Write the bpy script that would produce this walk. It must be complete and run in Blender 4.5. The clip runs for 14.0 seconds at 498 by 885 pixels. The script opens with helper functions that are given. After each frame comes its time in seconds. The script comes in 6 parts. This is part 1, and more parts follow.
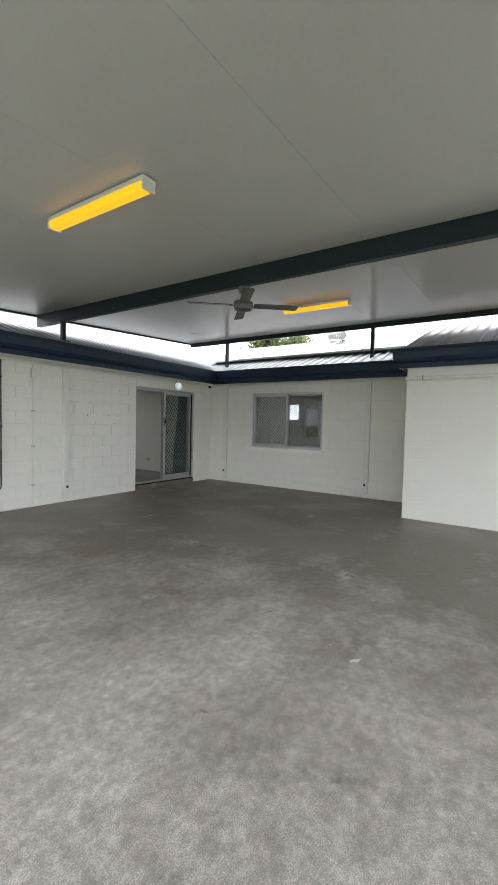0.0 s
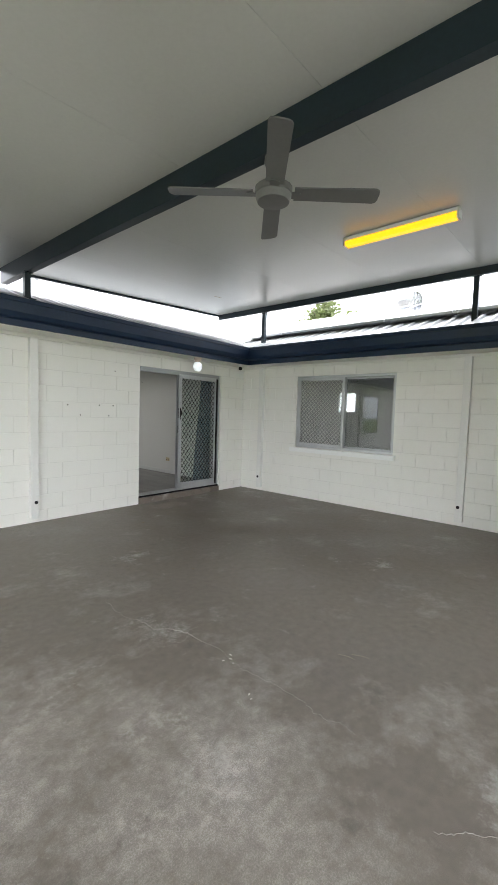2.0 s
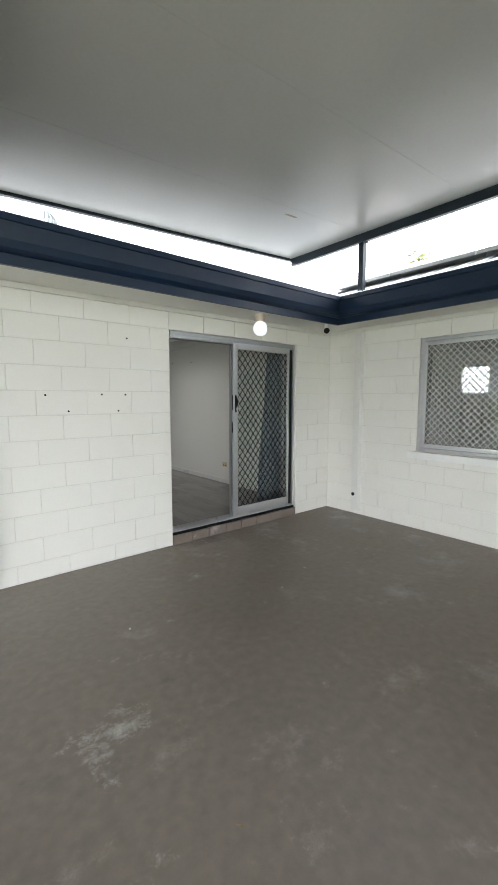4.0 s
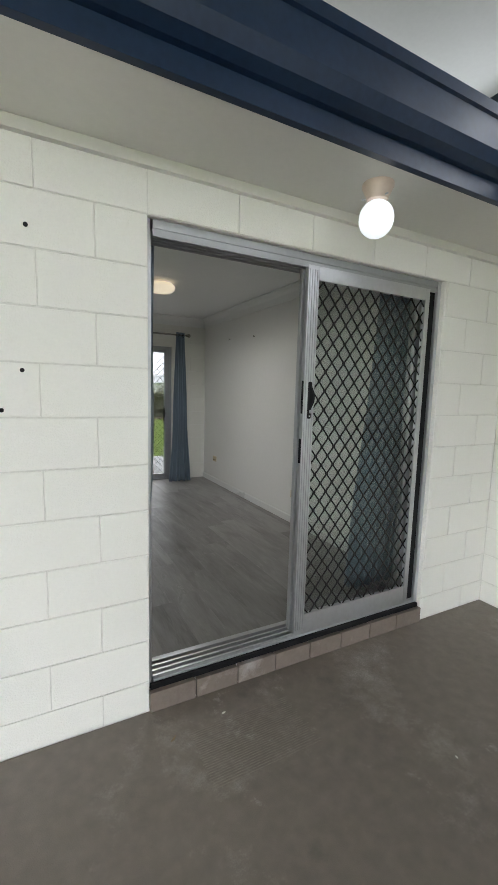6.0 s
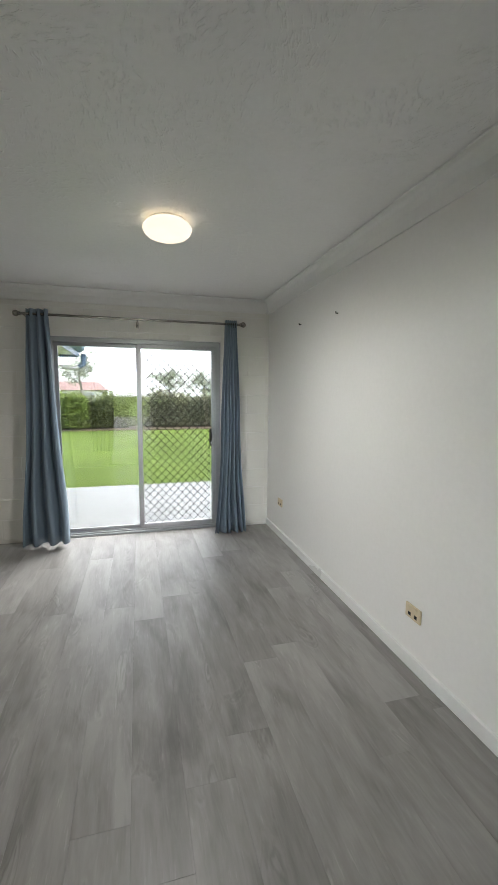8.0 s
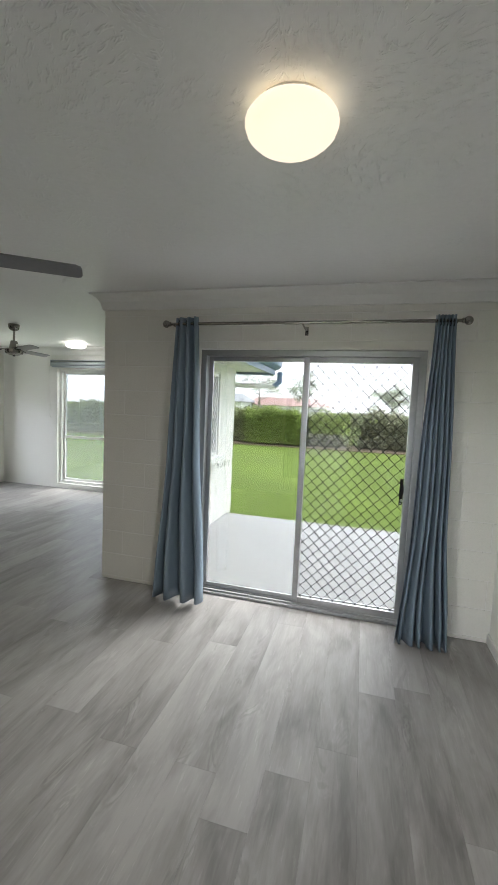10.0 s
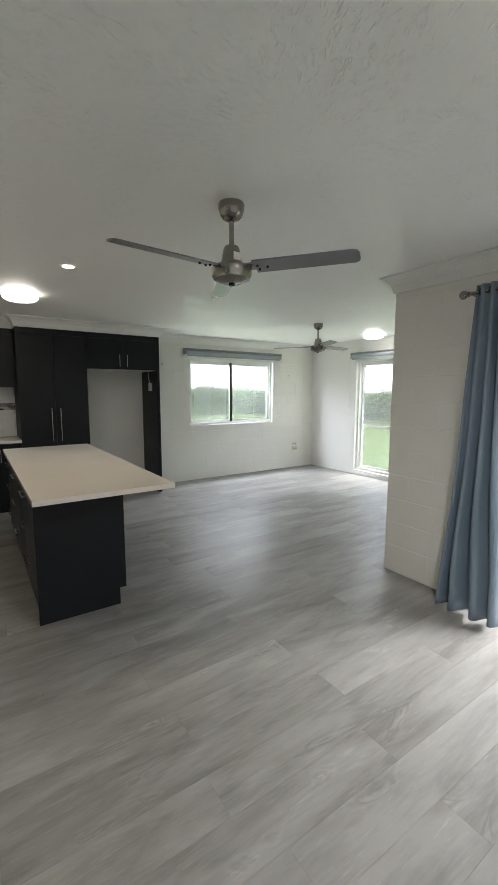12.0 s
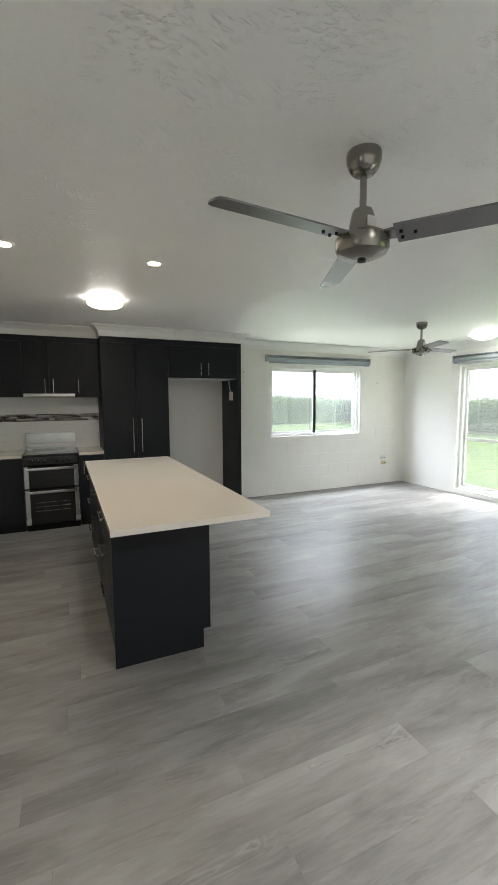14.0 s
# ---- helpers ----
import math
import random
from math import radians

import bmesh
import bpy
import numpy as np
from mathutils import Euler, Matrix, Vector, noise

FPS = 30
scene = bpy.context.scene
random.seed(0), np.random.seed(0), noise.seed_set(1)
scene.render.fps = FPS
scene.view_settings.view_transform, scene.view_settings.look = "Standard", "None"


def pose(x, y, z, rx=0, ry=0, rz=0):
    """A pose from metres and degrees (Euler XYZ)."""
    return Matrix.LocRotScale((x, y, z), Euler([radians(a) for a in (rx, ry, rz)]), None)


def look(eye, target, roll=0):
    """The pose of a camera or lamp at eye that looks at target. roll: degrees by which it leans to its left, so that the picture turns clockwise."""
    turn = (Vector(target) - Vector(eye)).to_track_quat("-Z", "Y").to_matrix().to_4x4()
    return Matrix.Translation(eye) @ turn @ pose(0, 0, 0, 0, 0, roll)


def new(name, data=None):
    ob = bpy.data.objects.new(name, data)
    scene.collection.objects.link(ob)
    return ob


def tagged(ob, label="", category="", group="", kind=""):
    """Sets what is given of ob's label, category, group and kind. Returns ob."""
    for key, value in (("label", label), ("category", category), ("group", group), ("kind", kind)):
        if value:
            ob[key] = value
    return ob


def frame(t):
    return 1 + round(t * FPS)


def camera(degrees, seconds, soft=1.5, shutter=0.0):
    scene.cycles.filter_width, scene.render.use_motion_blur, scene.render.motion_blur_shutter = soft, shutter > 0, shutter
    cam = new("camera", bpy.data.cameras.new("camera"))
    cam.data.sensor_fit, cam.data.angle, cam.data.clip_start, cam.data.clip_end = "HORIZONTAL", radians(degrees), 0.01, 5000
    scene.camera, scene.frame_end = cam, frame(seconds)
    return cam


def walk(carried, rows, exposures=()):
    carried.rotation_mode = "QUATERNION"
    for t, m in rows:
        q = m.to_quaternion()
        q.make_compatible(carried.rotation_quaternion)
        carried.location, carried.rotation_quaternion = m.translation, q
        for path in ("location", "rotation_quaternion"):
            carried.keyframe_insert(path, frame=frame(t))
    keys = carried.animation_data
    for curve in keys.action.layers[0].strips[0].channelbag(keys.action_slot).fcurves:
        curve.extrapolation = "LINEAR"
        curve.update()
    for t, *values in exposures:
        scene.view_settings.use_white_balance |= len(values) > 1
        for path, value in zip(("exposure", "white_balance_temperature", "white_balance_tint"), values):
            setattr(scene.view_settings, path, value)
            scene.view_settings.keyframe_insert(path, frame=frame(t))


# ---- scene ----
cam = camera(62.6, 14.0, soft=1.0)
PATH = [
    (0, (-5.707, -6.584, 1.445), (-4.043, -5.478, 1.351), 1.4),
    (0.5, (-5.209, -6.372, 1.489), (-3.649, -5.123, 1.411), 1.0),
    (1, (-4.758, -6.093, 1.491), (-3.218, -4.817, 1.435), 1.4),
    (1.5, (-4.231, -5.801, 1.474), (-2.691, -4.528, 1.377), 1.8),
    (2, (-3.745, -5.385, 1.462), (-2.219, -4.098, 1.323), 1.7),
    (2.5, (-3.288, -4.994, 1.466), (-1.804, -3.664, 1.289), 1.0),
    (5, (-1.177, -2.598, 1.489), (-0.083, -0.936, 1.297), 0.7),
    (5.5, (-0.783, -2.137, 1.488), (0.223, -0.42, 1.293), 1.3),
    (6, (-0.427, -1.71, 1.465), (0.502, 0.044, 1.22), 1.5),
    (6.5, (-0.09, -1.232, 1.473), (0.719, 0.58, 1.223), 1.5),
    (7, (0.183, -0.771, 1.492), (0.902, 1.077, 1.233), 1.1),
    (9.5, (0.903, 0.91, 1.633), (0.761, 2.898, 1.464), 1.6),
    (10, (1.002, 1.215, 1.652), (0.477, 3.137, 1.482), 2.5),
    (10.5, (1.115, 1.42, 1.646), (0.137, 3.155, 1.467), 2.5),
    (11, (1.137, 1.433, 1.647), (-0.168, 2.935, 1.444), 1.7),
    (11.5, (1.08, 1.405, 1.643), (-0.436, 2.69, 1.414), 0.8),
    (12, (1.039, 1.379, 1.633), (-0.605, 2.49, 1.383), 0.1),
    (12.5, (1.032, 1.37, 1.632), (-0.677, 2.372, 1.365), 0.1),
    (13, (1.0, 1.4, 1.623), (-0.751, 2.324, 1.343), 0.3),
    (13.5, (0.865, 1.441, 1.603), (-0.922, 2.3, 1.343), 0.1),
    (14, (0.525, 1.448, 1.639), (-1.289, 2.264, 1.431), -0.2),
]
EXPOSURES = [(0.0, 1.65), (1.0, 1.97), (2.5, 2.42), (5.5, 2.65), (6.5, 2.95), (7.2, 3.58), (9.3, 3.44), (10.5, 3.36), (11.5, 3.64), (12.2, 4.02), (13.0, 4.23), (14.0, 4.25)]
walk(cam, [(t, look(e, g, r)) for t, e, g, r in PATH], EXPOSURES)

# ---- light ----
SUN_ELEV, SUN_ROT = radians(52), radians(35)
world = bpy.data.worlds.new("overcast_sky")
scene.world = world
world.use_nodes = True
wn, wl = world.node_tree.nodes, world.node_tree.links
sky = wn.new("ShaderNodeTexSky")
sky.sky_type = "NISHITA"
sky.sun_disc = False
sky.sun_elevation, sky.sun_rotation = SUN_ELEV, SUN_ROT
sky.air_density, sky.dust_density = 1.0, 3.0
wtc = wn.new("ShaderNodeTexCoord")
wmap = wn.new("ShaderNodeMapping")
wmap.inputs["Scale"].default_value = (1.5, 1.5, 5.0)
cloud = wn.new("ShaderNodeTexNoise")
cloud.inputs["Scale"].default_value, cloud.inputs["Detail"].default_value = 1.6, 6.0
cramp = wn.new("ShaderNodeValToRGB")
cramp.color_ramp.elements[0].position, cramp.color_ramp.elements[1].position = 0.32, 0.62
cramp.color_ramp.elements[0].color, cramp.color_ramp.elements[1].color = (0.55, 0.55, 0.55, 1), (1, 1, 1, 1)
wmix = wn.new("ShaderNodeMix")
wmix.data_type = "RGBA"
wmix.inputs["B"].default_value = (9.5, 9.8, 10.3, 1)
wl.new(wtc.outputs["Generated"], wmap.inputs["Vector"])
wl.new(wmap.outputs["Vector"], cloud.inputs["Vector"])
wl.new(cloud.outputs["Fac"], cramp.inputs["Fac"])
wl.new(cramp.outputs["Color"], wmix.inputs["Factor"])
wl.new(sky.outputs["Color"], wmix.inputs["A"])
wl.new(wmix.outputs["Result"], wn["Background"].inputs["Color"])
wn["Background"].inputs["Strength"].default_value = 0.13
sun = new("sun", bpy.data.lights.new("sun", "SUN"))
sun.data.energy, sun.data.angle, sun.data.color = 1.1, radians(45), (1.0, 0.98, 0.95)
sun.matrix_world = look((30 * math.cos(SUN_ELEV) * math.sin(SUN_ROT), 30 * math.cos(SUN_ELEV) * math.cos(SUN_ROT), 30 * math.sin(SUN_ELEV)), (0, 0, 0))


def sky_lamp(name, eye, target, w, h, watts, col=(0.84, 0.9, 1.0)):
    # added area lamp at the head or the sill of an opening, standing in for daylight
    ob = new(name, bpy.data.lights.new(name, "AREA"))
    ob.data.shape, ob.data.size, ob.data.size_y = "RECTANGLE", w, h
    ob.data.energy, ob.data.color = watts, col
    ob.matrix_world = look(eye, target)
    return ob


# head lamps stand in for sky light, sill lamps are added fill for lawn and terrace bounce
LAWN_FILL = (0.9, 1.0, 0.82)
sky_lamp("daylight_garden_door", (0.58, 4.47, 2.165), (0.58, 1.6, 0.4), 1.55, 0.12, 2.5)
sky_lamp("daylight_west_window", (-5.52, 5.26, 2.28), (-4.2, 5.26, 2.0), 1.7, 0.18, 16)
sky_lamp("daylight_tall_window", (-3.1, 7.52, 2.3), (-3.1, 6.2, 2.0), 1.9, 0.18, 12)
sky_lamp("fill_west_sill", (-5.47, 5.26, 0.98), (-2.6, 4.6, 2.3), 1.6, 0.1, 3.5, LAWN_FILL)
sky_lamp("fill_tall_sill", (-3.1, 7.47, 0.1), (-2.7, 4.6, 2.2), 1.8, 0.12, 4, LAWN_FILL)


def lamp_glow(x, y, z, watts, col, size=0.05):
    # the light that a ceiling fitting throws down into the room
    ob = new("fitting_glow", bpy.data.lights.new("fitting_glow", "SPOT"))
    ob.data.energy, ob.data.color, ob.data.shadow_soft_size = watts, col, size
    ob.data.spot_size, ob.data.spot_blend = radians(180), 1.0
    ob.matrix_world = look((x, y, z), (x + 0.001, y, 0))
    return ob


lamp_glow(0.748, 2.465, 2.4, 7.2, (1.0, 0.98, 0.95))
lamp_glow(-3.39, 1.82, 2.42, 1.1, (1.0, 1.0, 0.98))
lamp_glow(-3.34, 6.7, 2.42, 1.2, (1.0, 1.0, 0.98))
for dy in (2.025, 1.18):
    lamp_glow(-2.25, dy, 2.5, 0.5, (1.0, 0.86, 0.66), 0.03)


# ---- materials ----
def mat(name, col, rough=0.5, metal=0.0, var=0.08, big=1.2, fine=40.0, bump=0.0, bscale=60.0, rnd=0.0, stretch=(1, 1, 1), dirt=0.0, dirtcol=(0.1, 0.09, 0.08), rvar=0.1, spec=0.5):
    m = bpy.data.materials.new(name)
    m.use_nodes = True
    n, l = m.node_tree.nodes, m.node_tree.links
    b = n["Principled BSDF"]
    geo = n.new("ShaderNodeNewGeometry")
    mp = n.new("ShaderNodeMapping")
    mp.inputs["Scale"].default_value = stretch
    l.new(geo.outputs["Position"], mp.inputs["Vector"])
    a1, a2 = n.new("ShaderNodeTexNoise"), n.new("ShaderNodeTexNoise")
    a1.inputs["Scale"].default_value, a1.inputs["Detail"].default_value = big, 5.0
    a2.inputs["Scale"].default_value, a2.inputs["Detail"].default_value = fine, 4.0
    l.new(mp.outputs["Vector"], a1.inputs["Vector"])
    l.new(mp.outputs["Vector"], a2.inputs["Vector"])
    add = n.new("ShaderNodeMath")
    add.operation = "ADD"
    l.new(a1.outputs["Fac"], add.inputs[0])
    l.new(a2.outputs["Fac"], add.inputs[1])
    val = add
    if rnd:
        oi = n.new("ShaderNodeObjectInfo")
        ma = n.new("ShaderNodeMath")
        ma.operation = "MULTIPLY_ADD"
        ma.inputs[1].default_value = rnd
        l.new(oi.outputs["Random"], ma.inputs[0])
        l.new(add.outputs[0], ma.inputs[2])
        val = ma
    mr = n.new("ShaderNodeMapRange")
    mr.inputs["From Min"].default_value, mr.inputs["From Max"].default_value = 0.6, 1.4 + rnd
    mr.inputs["To Min"].default_value, mr.inputs["To Max"].default_value = 1 - var, 1 + var
    l.new(val.outputs[0], mr.inputs["Value"])
    sc = n.new("ShaderNodeVectorMath")
    sc.operation = "SCALE"
    sc.inputs[0].default_value = col
    l.new(mr.outputs["Result"], sc.inputs["Scale"])
    out = sc.outputs[0]
    if dirt:
        d = n.new("ShaderNodeTexNoise")
        d.inputs["Scale"].default_value, d.inputs["Detail"].default_value, d.inputs["Roughness"].default_value = 3.1, 8.0, 0.7
        l.new(geo.outputs["Position"], d.inputs["Vector"])
        dr = n.new("ShaderNodeMapRange")
        dr.inputs["From Min"].default_value, dr.inputs["From Max"].default_value = 0.56, 0.75
        dr.inputs["To Max"].default_value = dirt
        l.new(d.outputs["Fac"], dr.inputs["Value"])
        mx = n.new("ShaderNodeMix")
        mx.data_type = "RGBA"
        mx.inputs["B"].default_value = (*dirtcol, 1)
        l.new(dr.outputs["Result"], mx.inputs["Factor"])
        l.new(out, mx.inputs["A"])
        out = mx.outputs["Result"]
    l.new(out, b.inputs["Base Color"])
    rr = n.new("ShaderNodeMapRange")
    rr.inputs["From Min"].default_value, rr.inputs["From Max"].default_value = 0.3, 0.7
    rr.inputs["To Min"].default_value, rr.inputs["To Max"].default_value = max(0.02, rough - rvar), min(1, rough + rvar)
    l.new(a1.outputs["Fac"], rr.inputs["Value"])
    l.new(rr.outputs["Result"], b.inputs["Roughness"])
    b.inputs["Metallic"].default_value = metal
    b.inputs["Specular IOR Level"].default_value = spec
    if bump:
        bt = n.new("ShaderNodeTexNoise")
        bt.inputs["Scale"].default_value, bt.inputs["Detail"].default_value = bscale, 5.0
        l.new(mp.outputs["Vector"], bt.inputs["Vector"])
        bn = n.new("ShaderNodeBump")
        bn.inputs["Strength"].default_value, bn.inputs["Distance"].default_value = bump, 0.01
        l.new(bt.outputs["Fac"], bn.inputs["Height"])
        l.new(bn.outputs["Normal"], b.inputs["Normal"])
    return m


def emit(name, col, strength):
    m = bpy.data.materials.new(name)
    m.use_nodes = True
    b = m.node_tree.nodes["Principled BSDF"]
    b.inputs["Base Color"].default_value = (*col, 1)
    b.inputs["Roughness"].default_value = 0.35
    b.inputs["Emission Color"].default_value = (*col, 1)
    b.inputs["Emission Strength"].default_value = strength
    return m


def glass(name, tint=(1, 1, 1), rough=0.0, haze=0.0, refl=0.05):
    m = bpy.data.materials.new(name)
    m.use_nodes = True
    n, l = m.node_tree.nodes, m.node_tree.links
    tr, gl, mx, fr = n.new("ShaderNodeBsdfTransparent"), n.new("ShaderNodeBsdfGlossy"), n.new("ShaderNodeMixShader"), n.new("ShaderNodeLayerWeight")
    tr.inputs["Color"].default_value = (*tint, 1)
    gl.inputs["Roughness"].default_value = rough
    fr.inputs["Blend"].default_value = 0.5
    pw, ma = n.new("ShaderNodeMath"), n.new("ShaderNodeMath")
    pw.operation, ma.operation = "POWER", "MULTIPLY_ADD"
    pw.inputs[1].default_value, ma.inputs[1].default_value, ma.inputs[2].default_value = 5.0, 0.9, refl
    l.new(fr.outputs["Facing"], pw.inputs[0])
    l.new(pw.outputs[0], ma.inputs[0])
    l.new(ma.outputs[0], mx.inputs["Fac"])
    clear = tr.outputs[0]
    if haze:
        # dust film that scatters daylight
        tl, hz = n.new("ShaderNodeBsdfTranslucent"), n.new("ShaderNodeMixShader")
        tl.inputs["Color"].default_value = (0.8, 0.86, 0.88, 1)
        hz.inputs["Fac"].default_value = haze
        l.new(tr.outputs[0], hz.inputs[1])
        l.new(tl.outputs[0], hz.inputs[2])
        clear = hz.outputs[0]
    l.new(clear, mx.inputs[1])
    l.new(gl.outputs[0], mx.inputs[2])
    l.new(mx.outputs[0], n["Material Output"].inputs["Surface"])
    return m


def patio_concrete():
    # brown-grey paint, worn back to pale concrete towards the open carport end
    m = mat("painted_concrete_floor", (0.203, 0.175, 0.149), 0.48, var=0.2, big=0.9, fine=18, bump=0.16, bscale=260, rvar=0.16)
    n, l = m.node_tree.nodes, m.node_tree.links
    b = n["Principled BSDF"]
    old = b.inputs["Base Color"].links[0].from_socket
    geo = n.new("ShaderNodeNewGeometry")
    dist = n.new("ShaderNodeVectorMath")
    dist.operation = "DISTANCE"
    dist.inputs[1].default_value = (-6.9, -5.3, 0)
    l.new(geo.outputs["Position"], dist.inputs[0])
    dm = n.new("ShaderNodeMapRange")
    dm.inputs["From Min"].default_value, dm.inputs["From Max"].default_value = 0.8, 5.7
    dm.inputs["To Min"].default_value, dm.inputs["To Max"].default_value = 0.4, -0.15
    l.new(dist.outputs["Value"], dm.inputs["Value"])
    nz = n.new("ShaderNodeTexNoise")
    nz.inputs["Scale"].default_value, nz.inputs["Detail"].default_value, nz.inputs["Roughness"].default_value = 1.3, 12.0, 0.74
    l.new(geo.outputs["Position"], nz.inputs["Vector"])
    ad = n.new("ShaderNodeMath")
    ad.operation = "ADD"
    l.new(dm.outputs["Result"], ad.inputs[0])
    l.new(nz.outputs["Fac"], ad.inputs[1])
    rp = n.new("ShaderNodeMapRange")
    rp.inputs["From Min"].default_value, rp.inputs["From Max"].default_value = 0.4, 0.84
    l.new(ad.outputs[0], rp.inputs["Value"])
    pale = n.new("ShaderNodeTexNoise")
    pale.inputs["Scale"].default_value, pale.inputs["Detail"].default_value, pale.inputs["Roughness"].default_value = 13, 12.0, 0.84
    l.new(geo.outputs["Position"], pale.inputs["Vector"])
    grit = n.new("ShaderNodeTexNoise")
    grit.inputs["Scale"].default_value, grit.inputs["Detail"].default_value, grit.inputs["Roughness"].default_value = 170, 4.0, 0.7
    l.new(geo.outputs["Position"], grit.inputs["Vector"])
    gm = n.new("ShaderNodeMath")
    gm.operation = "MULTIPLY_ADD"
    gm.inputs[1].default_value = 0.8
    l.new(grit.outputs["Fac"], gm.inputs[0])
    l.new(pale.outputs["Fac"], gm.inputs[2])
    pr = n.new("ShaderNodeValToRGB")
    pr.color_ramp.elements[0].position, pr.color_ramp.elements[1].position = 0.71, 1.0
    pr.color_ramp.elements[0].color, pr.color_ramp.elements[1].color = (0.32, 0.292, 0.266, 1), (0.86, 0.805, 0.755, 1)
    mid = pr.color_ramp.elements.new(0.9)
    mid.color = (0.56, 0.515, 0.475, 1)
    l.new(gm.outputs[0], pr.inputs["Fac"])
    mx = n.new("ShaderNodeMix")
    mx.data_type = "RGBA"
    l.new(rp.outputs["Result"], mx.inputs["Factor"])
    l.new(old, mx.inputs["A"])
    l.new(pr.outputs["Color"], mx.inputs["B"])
    # scattered scuffs of bare cement
    sf = n.new("ShaderNodeTexNoise")
    sf.inputs["Scale"].default_value, sf.inputs["Detail"].default_value, sf.inputs["Roughness"].default_value = 4.5, 12.0, 0.8
    l.new(geo.outputs["Position"], sf.inputs["Vector"])
    sr = n.new("ShaderNodeMapRange")
    sr.inputs["From Min"].default_value, sr.inputs["From Max"].default_value = 0.61, 0.76
    sr.inputs["To Max"].default_value = 0.7
    acc = sf.outputs["Fac"]
    for px, py, pr2, amt in ((-2.1, -3.23, 0.3, 0.15), (-1.98, -3.3, 0.2, 0.1), (-2.75, -3.36, 0.32, 0.13), (-1.38, -1.9, 0.4, 0.13), (0.15, -3.83, 0.35, 0.15), (0.02, -3.44, 0.25, 0.1), (-2.6, -3.95, 0.4, 0.08), (-2.6, -4.3, 0.3, 0.16), (-3.12, -5.1, 0.35, 0.13), (-3.36, -4.12, 0.3, 0.13), (-0.22, -0.79, 0.12, 0.16), (0.34, -0.3, 0.25, 0.1), (-3.9, -4.9, 0.4, 0.1), (-1.96, -5.27, 0.25, 0.16)):
        ds = n.new("ShaderNodeVectorMath")
        ds.operation = "DISTANCE"
        ds.inputs[1].default_value = (px, py, 0)
        l.new(geo.outputs["Position"], ds.inputs[0])
        mr2 = n.new("ShaderNodeMapRange")
        mr2.inputs["From Max"].default_value = pr2
        mr2.inputs["To Min"].default_value, mr2.inputs["To Max"].default_value = amt, 0.0
        l.new(ds.outputs["Value"], mr2.inputs["Value"])
        sm = n.new("ShaderNodeMath")
        sm.operation = "ADD"
        l.new(acc, sm.inputs[0])
        l.new(mr2.outputs["Result"], sm.inputs[1])
        acc = sm.outputs[0]
    l.new(acc, sr.inputs["Value"])
    m2 = n.new("ShaderNodeMix")
    m2.data_type = "RGBA"
    m2.inputs["B"].default_value = (0.6, 0.58, 0.55, 1)
    l.new(sr.outputs["Result"], m2.inputs["Factor"])
    l.new(mx.outputs["Result"], m2.inputs["A"])
    # pale specks and flakes where the paint has chipped, and dark oil marks
    sp = n.new("ShaderNodeTexNoise")
    sp.inputs["Scale"].default_value, sp.inputs["Detail"].default_value, sp.inputs["Roughness"].default_value, sp.inputs["Distortion"].default_value = 36, 9.0, 0.8, 0.2
    l.new(geo.outputs["Position"], sp.inputs["Vector"])
    spm = n.new("ShaderNodeMapRange")
    spm.inputs["From Min"].default_value, spm.inputs["From Max"].default_value = 0.58, 0.63
    l.new(sp.outputs["Fac"], spm.inputs["Value"])
    spg = n.new("ShaderNodeMath")
    spg.operation = "MULTIPLY"
    l.new(spm.outputs["Result"], spg.inputs[0])
    l.new(rp.outputs["Result"], spg.inputs[1])
    sph = n.new("ShaderNodeMath")
    sph.operation = "MULTIPLY"
    sph.inputs[1].default_value = 0.6
    l.new(spg.outputs[0], sph.inputs[0])
    oil = n.new("ShaderNodeTexNoise")
    oil.inputs["Scale"].default_value, oil.inputs["Detail"].default_value, oil.inputs["Roughness"].default_value = 3.2, 9.0, 0.72
    l.new(geo.outputs["Position"], oil.inputs["Vector"])
    om = n.new("ShaderNodeMapRange")
    om.inputs["From Min"].default_value, om.inputs["From Max"].default_value = 0.6, 0.7
    om.inputs["To Max"].default_value = 0.6
    l.new(oil.outputs["Fac"], om.inputs["Value"])
    m4, m5 = n.new("ShaderNodeMix"), n.new("ShaderNodeMix")
    m4.data_type = m5.data_type = "RGBA"
    m4.inputs["B"].default_value, m5.inputs["B"].default_value = (0.6, 0.57, 0.53, 1), (0.13, 0.115, 0.103, 1)
    l.new(om.outputs["Result"], m5.inputs["Factor"])
    l.new(m2.outputs["Result"], m5.inputs["A"])
    l.new(sph.outputs[0], m4.inputs["Factor"])
    l.new(m5.outputs["Result"], m4.inputs["A"])
    l.new(m4.outputs["Result"], b.inputs["Base Color"])
    return m


